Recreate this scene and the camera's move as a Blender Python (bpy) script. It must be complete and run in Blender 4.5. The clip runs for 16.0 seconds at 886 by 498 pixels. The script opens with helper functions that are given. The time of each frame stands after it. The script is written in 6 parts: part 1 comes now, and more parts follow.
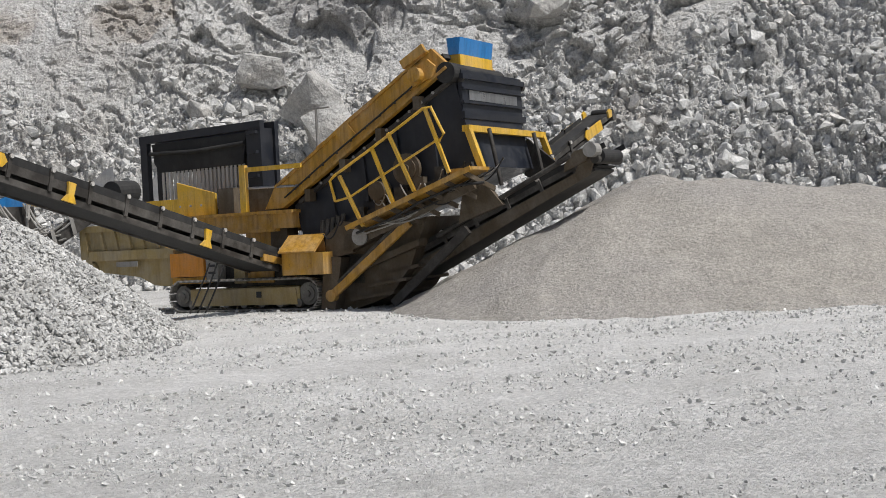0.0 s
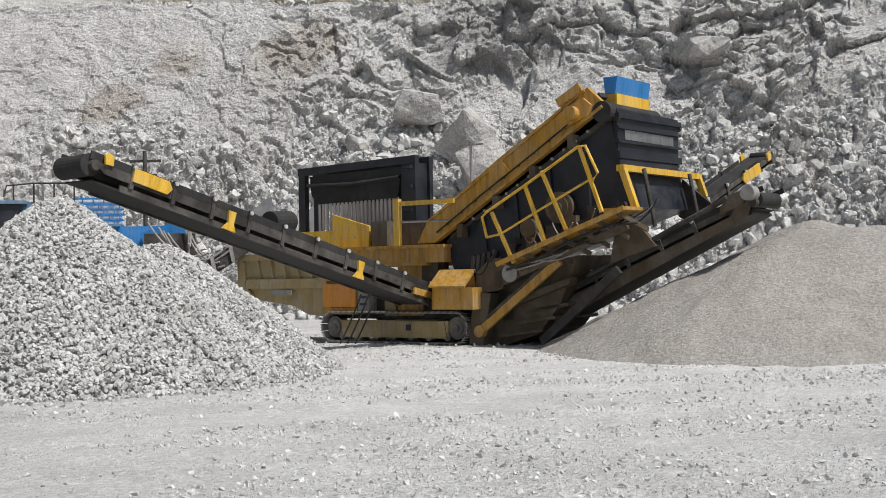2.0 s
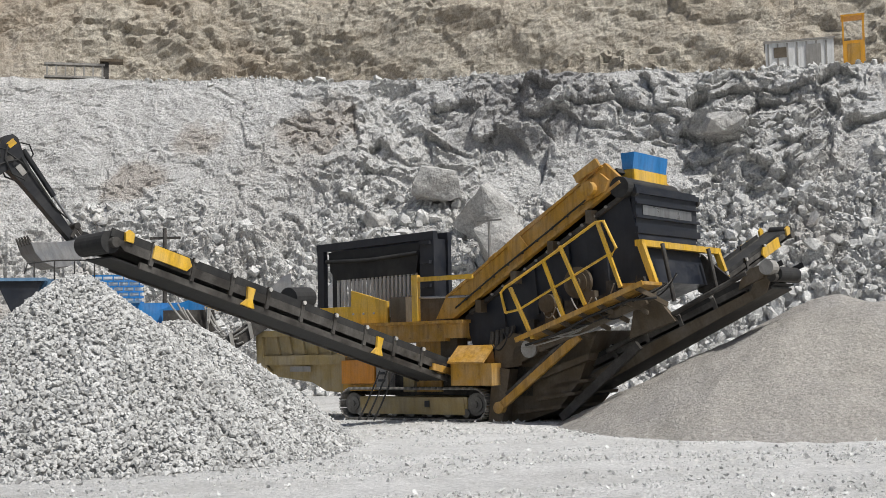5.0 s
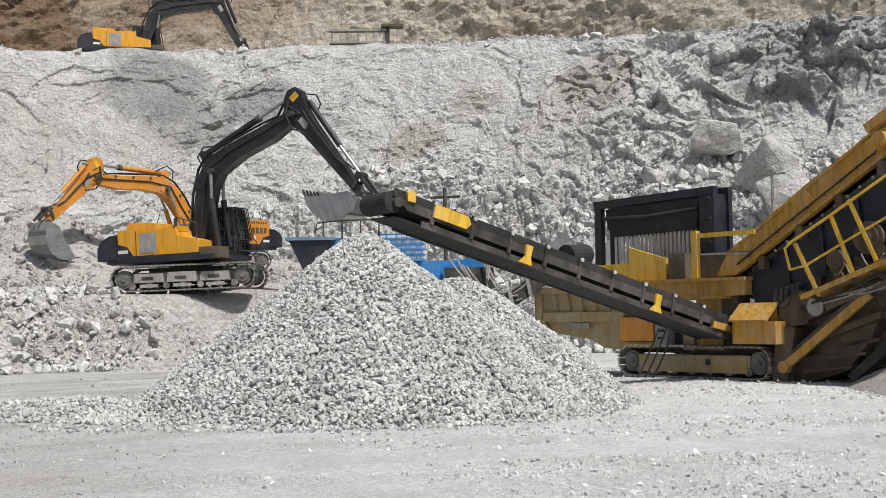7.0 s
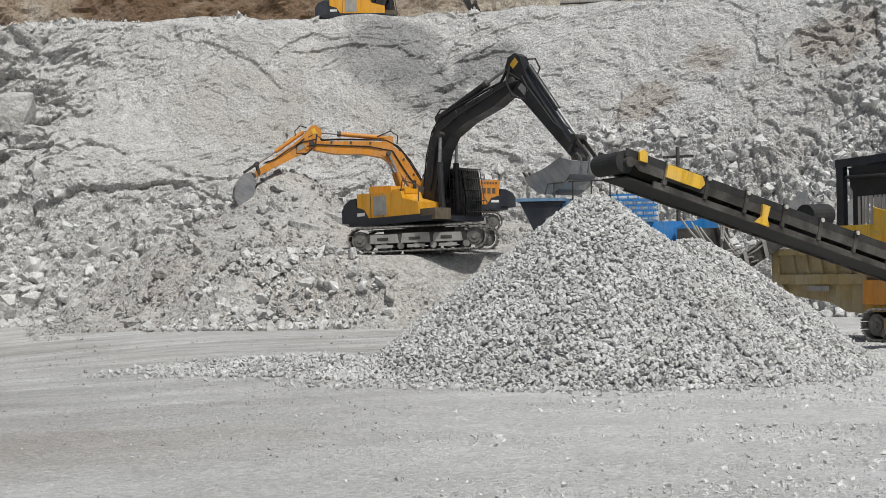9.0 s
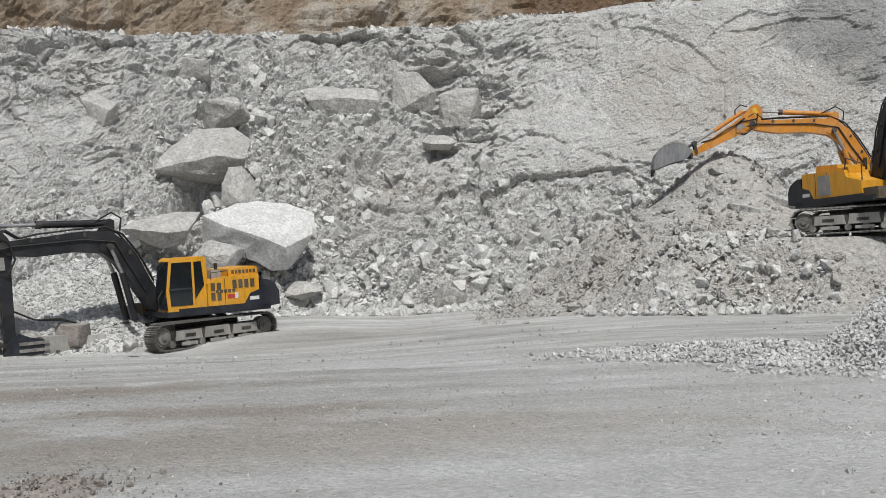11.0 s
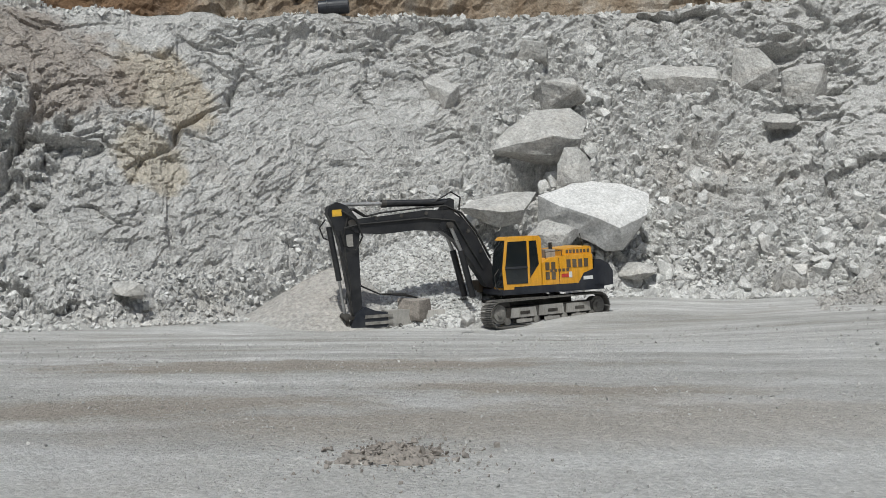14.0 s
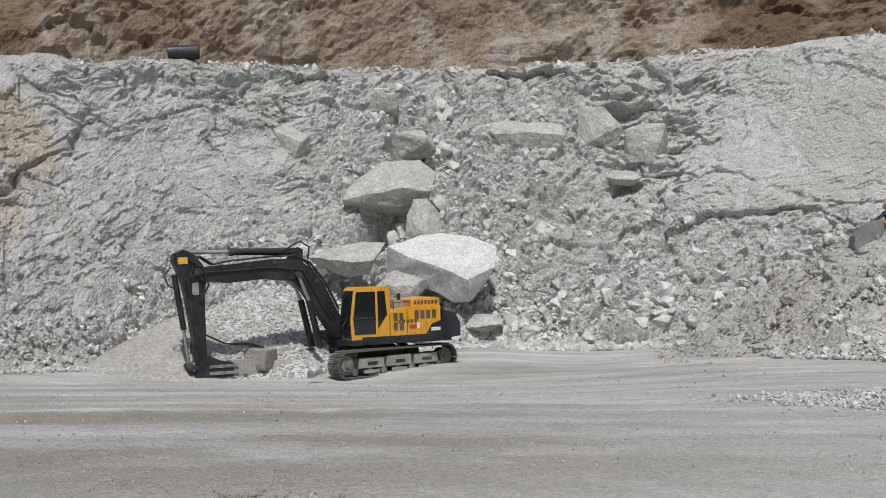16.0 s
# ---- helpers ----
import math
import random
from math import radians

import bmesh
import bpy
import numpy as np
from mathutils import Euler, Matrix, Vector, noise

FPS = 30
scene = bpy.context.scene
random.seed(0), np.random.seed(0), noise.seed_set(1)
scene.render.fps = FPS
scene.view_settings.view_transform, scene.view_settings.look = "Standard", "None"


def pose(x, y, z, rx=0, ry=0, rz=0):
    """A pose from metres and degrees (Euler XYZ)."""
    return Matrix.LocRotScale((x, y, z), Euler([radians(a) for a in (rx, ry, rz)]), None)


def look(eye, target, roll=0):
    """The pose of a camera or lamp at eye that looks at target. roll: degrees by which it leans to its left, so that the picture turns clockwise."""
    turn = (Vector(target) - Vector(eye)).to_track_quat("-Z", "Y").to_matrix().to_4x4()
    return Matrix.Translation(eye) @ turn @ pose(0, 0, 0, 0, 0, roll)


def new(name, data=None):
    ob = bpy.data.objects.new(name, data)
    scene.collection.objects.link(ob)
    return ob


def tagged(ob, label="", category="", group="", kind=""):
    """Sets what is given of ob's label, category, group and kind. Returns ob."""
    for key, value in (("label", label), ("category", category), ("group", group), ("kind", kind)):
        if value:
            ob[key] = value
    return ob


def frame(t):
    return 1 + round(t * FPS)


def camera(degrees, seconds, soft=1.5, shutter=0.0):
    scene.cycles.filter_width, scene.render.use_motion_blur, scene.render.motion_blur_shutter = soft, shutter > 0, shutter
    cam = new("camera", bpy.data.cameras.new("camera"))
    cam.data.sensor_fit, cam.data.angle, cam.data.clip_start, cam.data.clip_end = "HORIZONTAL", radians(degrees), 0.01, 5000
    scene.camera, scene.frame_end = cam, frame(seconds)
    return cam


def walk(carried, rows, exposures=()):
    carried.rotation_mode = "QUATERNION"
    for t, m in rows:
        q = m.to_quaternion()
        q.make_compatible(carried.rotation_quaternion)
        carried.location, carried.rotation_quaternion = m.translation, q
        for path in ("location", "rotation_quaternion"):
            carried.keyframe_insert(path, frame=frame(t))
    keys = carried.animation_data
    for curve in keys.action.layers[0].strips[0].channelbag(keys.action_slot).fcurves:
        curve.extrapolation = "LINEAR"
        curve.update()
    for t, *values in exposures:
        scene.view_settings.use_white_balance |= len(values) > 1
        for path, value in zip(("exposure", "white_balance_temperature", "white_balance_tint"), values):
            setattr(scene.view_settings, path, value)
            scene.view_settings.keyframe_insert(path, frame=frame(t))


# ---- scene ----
cam = camera(38.65, 16.0, soft=0.5)
# a person standing on the quarry floor pans to the left; the eye stays in one spot
EYE, TILT, LEAN = 1.7, -0.7, 3.0
ROWS = [
    (0.0, 0.00, -0.03, -0.00),
    (0.5, 2.42, -0.01, 0.42),
    (1.0, 4.02, 0.24, 1.03),
    (1.5, 6.05, 0.82, 1.66),
    (2.0, 6.84, 1.53, 2.00),
    (2.5, 5.33, 2.87, 2.80),
    (3.0, 3.95, 3.61, 2.53),
    (3.2, 4.35, 4.01, 2.02),
    (5.3, 9.55, 4.85, 1.95),
    (5.5, 11.11, 4.65, 1.95),
    (6.0, 14.74, 4.03, 2.50),
    (6.5, 17.65, 3.43, 2.44),
    (7.0, 20.27, 2.55, 2.12),
    (7.5, 23.44, 1.63, 2.01),
    (8.0, 26.61, 0.98, 2.21),
    (8.2, 27.63, 0.82, 2.37),
    (10.3, 40.42, -0.38, 0.80),
    (10.5, 43.36, -0.51, 0.64),
    (11.0, 50.30, -0.94, 1.26),
    (11.5, 53.91, -0.74, 1.06),
    (12.0, 55.86, -0.62, 1.82),
    (12.5, 57.65, -1.57, 2.64),
    (13.0, 58.96, -2.08, 2.17),
    (13.5, 61.16, -1.92, 2.00),
    (14.0, 65.34, -2.22, 1.67),
    (14.5, 69.70, -2.45, 1.61),
    (15.0, 71.75, -0.72, 2.17),
    (15.5, 69.58, 0.24, 3.16),
    (16.0, 58.58, 0.32, 2.59),
]
walk(cam, [(t, pose(0, 0, EYE, TILT, LEAN, 0) @ pose(0, 0, 0, 90 + pitch, 0, yaw) @ pose(0, 0, 0, 0, 0, roll)) for t, yaw, pitch, roll in ROWS],
     exposures=[(0.0, -0.12, 6500, 10), (2.5, -0.04, 6500, 10), (5.4, -0.04, 6500, 9), (7.0, 0.05, 6500, 9), (8.0, -0.16, 6500, 8), (10.5, -0.25, 6400, 8), (13.0, -0.33, 6400, 7), (14.0, -0.31, 6350, 6), (16.0, -0.32, 6400, 8)])

# ---- light ----
SUN_EL, SUN_AZ = 58.0, -122.0   # degrees: height, and compass turn to the left from straight ahead
world = bpy.data.worlds.new("world")
scene.world = world
world.use_nodes = True
wn = world.node_tree.nodes
sky = wn.new("ShaderNodeTexSky")
sky.sky_type, sky.sun_disc = "NISHITA", False
sky.sun_elevation, sky.sun_rotation = radians(SUN_EL), radians(-SUN_AZ)
sky.dust_density, sky.air_density = 3.0, 1.0
wn["Background"].inputs["Strength"].default_value = 0.085
world.node_tree.links.new(sky.outputs[0], wn["Background"].inputs["Color"])
sun_data = bpy.data.lights.new("sun", "SUN")
sun_data.energy, sun_data.angle, sun_data.color = 4.0, radians(2.0), (1.0, 0.985, 0.96)
sun = new("sun", sun_data)
sd = Vector((-math.sin(radians(SUN_AZ)) * math.cos(radians(SUN_EL)), math.cos(radians(SUN_AZ)) * math.cos(radians(SUN_EL)), math.sin(radians(SUN_EL))))
sun.matrix_world = look(sd * 100, (0, 0, 0))


# ---- materials ----
def material(name):
    m = bpy.data.materials.new(name)
    m.use_nodes = True
    return m, m.node_tree.nodes, m.node_tree.links, m.node_tree.nodes["Principled BSDF"]


def ramp(nodes, links, src, stops):
    r = nodes.new("ShaderNodeValToRGB")
    els = r.color_ramp.elements
    while len(els) < len(stops):
        els.new(0.5)
    for e, (p, c) in zip(els, stops):
        e.position, e.color = p, (*c, 1)
    links.new(src, r.inputs[0])
    return r.outputs[0]


def tex(nodes, links, co, scale, detail=6, rough=0.6, stretch=None):
    n = nodes.new("ShaderNodeTexNoise")
    n.inputs["Scale"].default_value, n.inputs["Detail"].default_value, n.inputs["Roughness"].default_value = scale, detail, rough
    if stretch:
        mp = nodes.new("ShaderNodeMapping")
        mp.inputs["Scale"].default_value = stretch
        links.new(co, mp.inputs[0])
        co = mp.outputs[0]
    links.new(co, n.inputs["Vector"])
    return n.outputs[0]


def blend(nodes, links, fac, a, b, how="MIX"):
    m = nodes.new("ShaderNodeMix")
    m.data_type, m.blend_type = "RGBA", how
    for sock, v in ((m.inputs[0], fac), (m.inputs[6], a), (m.inputs[7], b)):
        if isinstance(v, (int, float)):
            sock.default_value = v
        elif isinstance(v, tuple):
            sock.default_value = (*v, 1)
        else:
            links.new(v, sock)
    return m.outputs[2]


def bump(nodes, links, b, height, strength, distance):
    n = nodes.new("ShaderNodeBump")
    n.inputs["Strength"].default_value, n.inputs["Distance"].default_value = strength, distance
    links.new(height, n.inputs["Height"])
    links.new(n.outputs[0], b.inputs["Normal"])


def stone_material(name, light, dark, stain, stain_at=0.62, big=0.12, fine=9.0, relief=0.05, island=0.0, stretch=None, spots=(), brown=False, facets=()):
    m, n, l, b = material(name)
    co = n.new("ShaderNodeTexCoord").outputs["Object"]
    large = tex(n, l, co, big, 5, 0.62, stretch)
    mid = tex(n, l, co, 1.3, 8, 0.68)
    small = tex(n, l, co, fine, 6, 0.7)
    c = ramp(n, l, mid, [(0.3, dark), (0.62, light)])
    c = blend(n, l, ramp(n, l, large, [(stain_at - 0.12, (0, 0, 0)), (stain_at + 0.1, (0.85, 0.85, 0.85))]), c, stain)
    if brown:
        sx = n.new("ShaderNodeSeparateXYZ")
        l.new(co, sx.inputs[0])
        west = n.new("ShaderNodeMapRange")
        west.inputs["From Min"].default_value, west.inputs["From Max"].default_value = -36.0, -50.0
        west.inputs["To Max"].default_value = 0.75
        l.new(sx.outputs[0], west.inputs["Value"])
        c = blend(n, l, west.outputs[0], c, ramp(n, l, tex(n, l, co, 0.35, 6, 0.65, (1, 1, 0.3)), [(0.36, (0.24, 0.165, 0.105)), (0.52, (0.36, 0.285, 0.21)), (0.64, (0.52, 0.475, 0.42))]))
    blur = tex(n, l, co, 0.45, 5, 0.6) if spots else None
    for centre, radius, tint in spots:
        d = n.new("ShaderNodeVectorMath")
        d.operation = "DISTANCE"
        l.new(co, d.inputs[0])
        d.inputs[1].default_value = centre
        w = n.new("ShaderNodeMath")
        w.operation = "MULTIPLY_ADD"
        l.new(blur, w.inputs[0])
        w.inputs[1].default_value = -radius * 1.6
        l.new(d.outputs["Value"], w.inputs[2])
        edge = n.new("ShaderNodeMapRange")
        edge.inputs["From Min"].default_value, edge.inputs["From Max"].default_value = radius * 0.35, 0.05 * radius
        edge.inputs["To Max"].default_value = 0.78
        l.new(w.outputs[0], edge.inputs["Value"])
        c = blend(n, l, edge.outputs[0], c, tint)
    c = blend(n, l, 0.75, c, ramp(n, l, small, [(0.32, (0.5, 0.5, 0.5)), (0.66, (1.2, 1.2, 1.2))]), "MULTIPLY")
    if island:
        g = n.new("ShaderNodeNewGeometry").outputs["Random Per Island"]
        c = blend(n, l, 1.0, c, ramp(n, l, g, [(0.0, (1 - island,) * 3), (1.0, (1 + island * 0.6,) * 3)]), "MULTIPLY")
    l.new(c, b.inputs["Base Color"])
    b.inputs["Roughness"].default_value = 0.95
    b.inputs["Specular IOR Level"].default_value = 0.15
    h = n.new("ShaderNodeMath")
    h.operation = "ADD"
    l.new(mid, h.inputs[0])
    l.new(small, h.inputs[1])
    for scale, weight in facets:     # broken faces of stones, smaller than the mesh can hold
        v = n.new("ShaderNodeTexVoronoi")
        v.inputs["Scale"].default_value = scale
        bent = n.new("ShaderNodeVectorMath")
        bent.operation = "MULTIPLY_ADD"
        noise_node = n.new("ShaderNodeTexNoise")
        noise_node.inputs["Scale"].default_value, noise_node.inputs["Detail"].default_value = scale * 0.9, 3
        l.new(co, noise_node.inputs["Vector"])
        l.new(noise_node.outputs["Color"], bent.inputs[0])
        bent.inputs[1].default_value = (0.7 / scale,) * 3
        l.new(co, bent.inputs[2])
        l.new(bent.outputs[0], v.inputs["Vector"])
        more = n.new("ShaderNodeMath")
        more.operation = "MULTIPLY_ADD"
        l.new(v.outputs["Distance"], more.inputs[0])
        more.inputs[1].default_value = -weight
        l.new(h.outputs[0], more.inputs[2])
        h = more
    bump(n, l, b, h.outputs[0], 0.9, relief)
    return m


def toward(az, el, d):
    """The place d metres away at a bearing and a height angle seen from the eye."""
    a = radians(az)
    return -math.sin(a) * d, math.cos(a) * d, EYE + d * math.tan(radians(el))


GREY, RUST, PALE_BROWN = (0.30, 0.30, 0.29), (0.40, 0.285, 0.205), (0.46, 0.415, 0.365)
STAINS = ((toward(33.0, 10.2, 72.5), 2.9, GREY), (toward(31.4, 8.7, 71), 2.6, GREY), (toward(28.4, 9.3, 71.5), 2.0, GREY),
          (toward(18.3, 8.7, 67), 1.9, PALE_BROWN), (toward(21.2, 7.3, 66), 1.7, PALE_BROWN), (toward(13.0, 9.6, 65), 2.2, PALE_BROWN),
          (toward(4.2, 9.8, 63.5), 3.4, (0.37, 0.36, 0.35)), (toward(1.6, 10.4, 63), 2.8, (0.37, 0.36, 0.35)), (toward(-6.2, 7.4, 60.5), 3.2, (0.36, 0.35, 0.335)),
          (toward(-5.5, 9.7, 62), 1.3, RUST), (toward(-13.0, 8.5, 60), 2.6, PALE_BROWN), (toward(-7.5, 6.6, 59.5), 1.3, RUST),
          (toward(78.1, 7.0, 53), 2.3, (0.60, 0.525, 0.415)), (toward(78.6, 3.8, 50), 1.7, (0.60, 0.54, 0.44)), (toward(83.4, 7.0, 52), 3.6, (0.41, 0.355, 0.305)), (toward(87.0, 6.0, 51), 2.4, (0.46, 0.42, 0.375)),
          ((-46.0, 58.0, 8.0), 6.5, (0.54, 0.515, 0.475)), ((-39.5, 60.5, 7.0), 5.0, (0.55, 0.525, 0.485)))
SOIL = ((toward(88.0, 14.0, 72), 12.0, (0.20, 0.115, 0.06)), (toward(80.0, 13.5, 75), 6.0, (0.25, 0.155, 0.09)), (toward(44.0, 12.6, 91), 4.5, (0.17, 0.10, 0.055)), (toward(72.0, 13.8, 79), 3.5, (0.27, 0.18, 0.11)), (toward(39.0, 12.8, 92), 4.5, (0.20, 0.125, 0.07)))
ROCK = stone_material("limestone_face", (0.71, 0.70, 0.675), (0.47, 0.46, 0.44), (0.47, 0.44, 0.40), 0.66, 0.10, 9.0, 0.20, spots=STAINS, facets=((1.5, 0.4), (4.5, 0.5), (11.0, 0.25)))
UPPER = stone_material("ochre_face", (0.64, 0.59, 0.495), (0.38, 0.33, 0.26), (0.40, 0.315, 0.225), 0.55, 0.07, 7.0, 0.30, brown=True, spots=SOIL, facets=((0.8, 1.2), (2.5, 0.8)))
RUBBLE = stone_material("limestone_rubble", (0.69, 0.685, 0.66), (0.50, 0.495, 0.475), (0.52, 0.48, 0.43), 0.66, 0.2, 9.0, 0.05, 0.16)
GRAVEL = stone_material("crushed_gravel", (0.60, 0.595, 0.575), (0.44, 0.435, 0.415), (0.49, 0.475, 0.445), 0.7, 0.3, 16.0, 0.012, 0.24)
CHIPS = stone_material("floor_chippings", (0.70, 0.695, 0.67), (0.54, 0.535, 0.51), (0.58, 0.565, 0.53), 0.7, 0.3, 16.0, 0.01, 0.22)
SAND = stone_material("stone_dust", (0.41, 0.385, 0.345), (0.33, 0.31, 0.275), (0.37, 0.35, 0.325), 0.55, 0.25, 14.0, 0.045, facets=((9.0, 0.45), (24.0, 0.4)))
EARTH = stone_material("bank_earth", (0.56, 0.545, 0.515), (0.40, 0.385, 0.36), (0.52, 0.485, 0.445), 0.57, 0.25, 6.0, 0.14, facets=((2.2, 0.7), (6.0, 0.7), (15.0, 0.3)))
BOULDER = stone_material("boulder_limestone", (0.54, 0.53, 0.505), (0.36, 0.35, 0.33), (0.48, 0.45, 0.41), 0.62, 0.3, 7.0, 0.07, stretch=(1, 1, 2.5), facets=((1.1, 1.0), (3.2, 0.8), (9.0, 0.3)))
SLAB = stone_material("fresh_broken_limestone", (0.68, 0.675, 0.66), (0.53, 0.525, 0.51), (0.62, 0.60, 0.57), 0.66, 0.3, 8.0, 0.03, facets=((0.9, 0.5),))



def ground_material():
    m, n, l, b = material("quarry_floor")
    co = n.new("ShaderNodeTexCoord").outputs["Object"]
    c = ramp(n, l, tex(n, l, co, 0.22, 6, 0.6), [(0.32, (0.42, 0.412, 0.392)), (0.6, (0.55, 0.545, 0.53))])
    c = blend(n, l, ramp(n, l, tex(n, l, co, 0.16, 5, 0.6, (1.6, 0.5, 1)), [(0.56, (0, 0, 0)), (0.68, (0.7, 0.7, 0.7))]), c, (0.39, 0.37, 0.335))
    mp = n.new("ShaderNodeMapping")
    mp.inputs["Rotation"].default_value = (0, 0, radians(-62))
    l.new(co, mp.inputs[0])
    streak = tex(n, l, mp.outputs[0], 1.0, 6, 0.62, (0.07, 0.75, 1))
    c = blend(n, l, 0.8, c, ramp(n, l, streak, [(0.34, (0.82, 0.80, 0.77)), (0.5, (1.08, 1.08, 1.08)), (0.66, (1.42, 1.42, 1.42))]), "MULTIPLY")
    for bearing, away, size in ((57.0, 12.6, 1.5), (71.5, 19.5, 1.5), (66.5, 12.4, 1.2), (49.0, 14.0, 1.2), (80.0, 14.5, 1.0), (60.0, 16.0, 0.9)):
        d = n.new("ShaderNodeVectorMath")
        d.operation = "DISTANCE"
        shift = n.new("ShaderNodeMapping")
        a = radians(bearing)
        shift.inputs["Rotation"].default_value = (0, 0, -a)
        l.new(co, shift.inputs[0])
        squeeze = n.new("ShaderNodeVectorMath")
        squeeze.operation = "MULTIPLY"
        squeeze.inputs[1].default_value = (0.32, 1, 0)
        l.new(shift.outputs[0], squeeze.inputs[0])
        l.new(squeeze.outputs[0], d.inputs[0])
        d.inputs[1].default_value = (0, away, 0)
        w = n.new("ShaderNodeMath")
        w.operation = "MULTIPLY_ADD"
        l.new(tex(n, l, co, 0.9, 6, 0.65), w.inputs[0])
        w.inputs[1].default_value = -1.7 * size
        l.new(d.outputs["Value"], w.inputs[2])
        edge = n.new("ShaderNodeMapRange")
        edge.inputs["From Min"].default_value, edge.inputs["From Max"].default_value, edge.inputs["To Max"].default_value = 0.3 * size, -0.3 * size, 0.75
        l.new(w.outputs[0], edge.inputs["Value"])
        c = blend(n, l, edge.outputs[0], c, (0.36, 0.315, 0.26))
    sep = n.new("ShaderNodeSeparateXYZ")
    l.new(co, sep.inputs[0])
    white = n.new("ShaderNodeMapRange")
    white.inputs["From Min"].default_value, white.inputs["From Max"].default_value = -14.0, -4.0
    l.new(sep.outputs[0], white.inputs["Value"])
    c = blend(n, l, white.outputs[0], c, ramp(n, l, tex(n, l, co, 0.5, 6, 0.65), [(0.3, (0.66, 0.65, 0.625)), (0.65, (0.82, 0.81, 0.79))]))
    small = tex(n, l, co, 14.0, 8, 0.75)
    mid = tex(n, l, co, 2.2, 8, 0.72)
    c = blend(n, l, 0.7, c, ramp(n, l, small, [(0.3, (0.6, 0.6, 0.6)), (0.68, (1.12, 1.12, 1.12))]), "MULTIPLY")
    c = blend(n, l, 0.5, c, ramp(n, l, mid, [(0.3, (0.75, 0.75, 0.74)), (0.7, (1.1, 1.1, 1.1))]), "MULTIPLY")
    grit = n.new("ShaderNodeTexVoronoi")
    grit.inputs["Scale"].default_value = 22.0
    l.new(co, grit.inputs["Vector"])
    c = blend(n, l, 0.6, c, ramp(n, l, grit.outputs["Color"], [(0.0, (0.78, 0.78, 0.77)), (1.0, (1.24, 1.24, 1.24))]), "MULTIPLY")
    l.new(c, b.inputs["Base Color"])
    b.inputs["Roughness"].default_value = 0.95
    b.inputs["Specular IOR Level"].default_value = 0.12
    h = n.new("ShaderNodeMath")
    h.operation = "ADD"
    l.new(mid, h.inputs[0])
    stones = n.new("ShaderNodeTexVoronoi")
    stones.inputs["Scale"].default_value = 22.0
    l.new(co, stones.inputs["Vector"])
    hide = n.new("ShaderNodeMath")
    hide.operation = "MULTIPLY_ADD"
    l.new(stones.outputs["Distance"], hide.inputs[0])
    hide.inputs[1].default_value = -0.4
    l.new(small, hide.inputs[2])
    l.new(hide.outputs[0], h.inputs[1])
    bump(n, l, b, h.outputs[0], 1.0, 0.062)
    return m


FLOOR = ground_material()
GRIT = stone_material("floor_grit", (0.56, 0.55, 0.525), (0.40, 0.39, 0.365), (0.44, 0.42, 0.385), 0.65, 0.3, 16.0, 0.01, 0.3)
DIRT = stone_material("damp_dirt", (0.37, 0.34, 0.305), (0.25, 0.225, 0.20), (0.31, 0.275, 0.24), 0.55, 0.6, 14.0, 0.03)


# ---- terrain helpers ----
def smooth(a, b, x):
    k = np.clip((np.asarray(x, float) - a) / (b - a), 0, 1)
    return k * k * (3 - 2 * k)


def hashed(i, j, seed):
    h = np.sin(i * 127.1 + j * 311.7 + seed * 74.7) * 43758.5453
    return h - np.floor(h)


def value_noise(u, v, seed, octaves=4, gain=0.5):
    out, amp = np.zeros(np.broadcast(u, v).shape), 1.0
    for o in range(octaves):
        i, j = np.floor(u), np.floor(v)
        a, b = u - i, v - j
        a, b = a * a * (3 - 2 * a), b * b * (3 - 2 * b)
        out += amp * ((hashed(i, j, seed + o) * (1 - a) + hashed(i + 1, j, seed + o) * a) * (1 - b)
                      + (hashed(i, j + 1, seed + o) * (1 - a) + hashed(i + 1, j + 1, seed + o) * a) * b - 0.5)
        u, v, amp = u * 2.03 + 3.1, v * 2.03 + 1.7, amp * gain
    return out


def fracture(u, v, seed):
    """Broken rock: every block has its own height and tilt. Returns the height and the distance to the block's edge."""
    best, second, height = np.full(u.shape, 9.0), np.full(u.shape, 9.0), np.zeros(u.shape)
    iu, iv = np.floor(u), np.floor(v)
    for a in (-1, 0, 1):
        for b in (-1, 0, 1):
            ci, cj = iu + a, iv + b
            du, dv = u - (ci + hashed(ci, cj, seed)), v - (cj + hashed(ci, cj, seed + 5))
            d = du * du + dv * dv
            h = hashed(ci, cj, seed + 9) - 0.5 + 1.1 * (hashed(ci, cj, seed + 13) - 0.5) * du + 1.1 * (hashed(ci, cj, seed + 17) - 0.5) * dv
            near = d < best
            second = np.where(near, best, np.minimum(second, d))
            height = np.where(near, h, height)
            best = np.where(near, d, best)
    return height, np.sqrt(second) - np.sqrt(best)


def sheet(name, grid, mat, smooth_faces=False):
    """A mesh object from a grid of points, rows by columns."""
    nr, nc = grid.shape[:2]
    me = bpy.data.meshes.new(name)
    idx = np.arange(nr * nc).reshape(nr, nc)
    quads = np.stack([idx[:-1, :-1], idx[:-1, 1:], idx[1:, 1:], idx[1:, :-1]], -1).reshape(-1, 4)
    return tagged(new(name, mesh_of(me, grid.reshape(-1, 3), quads, mat, smooth_faces)), kind="structure")


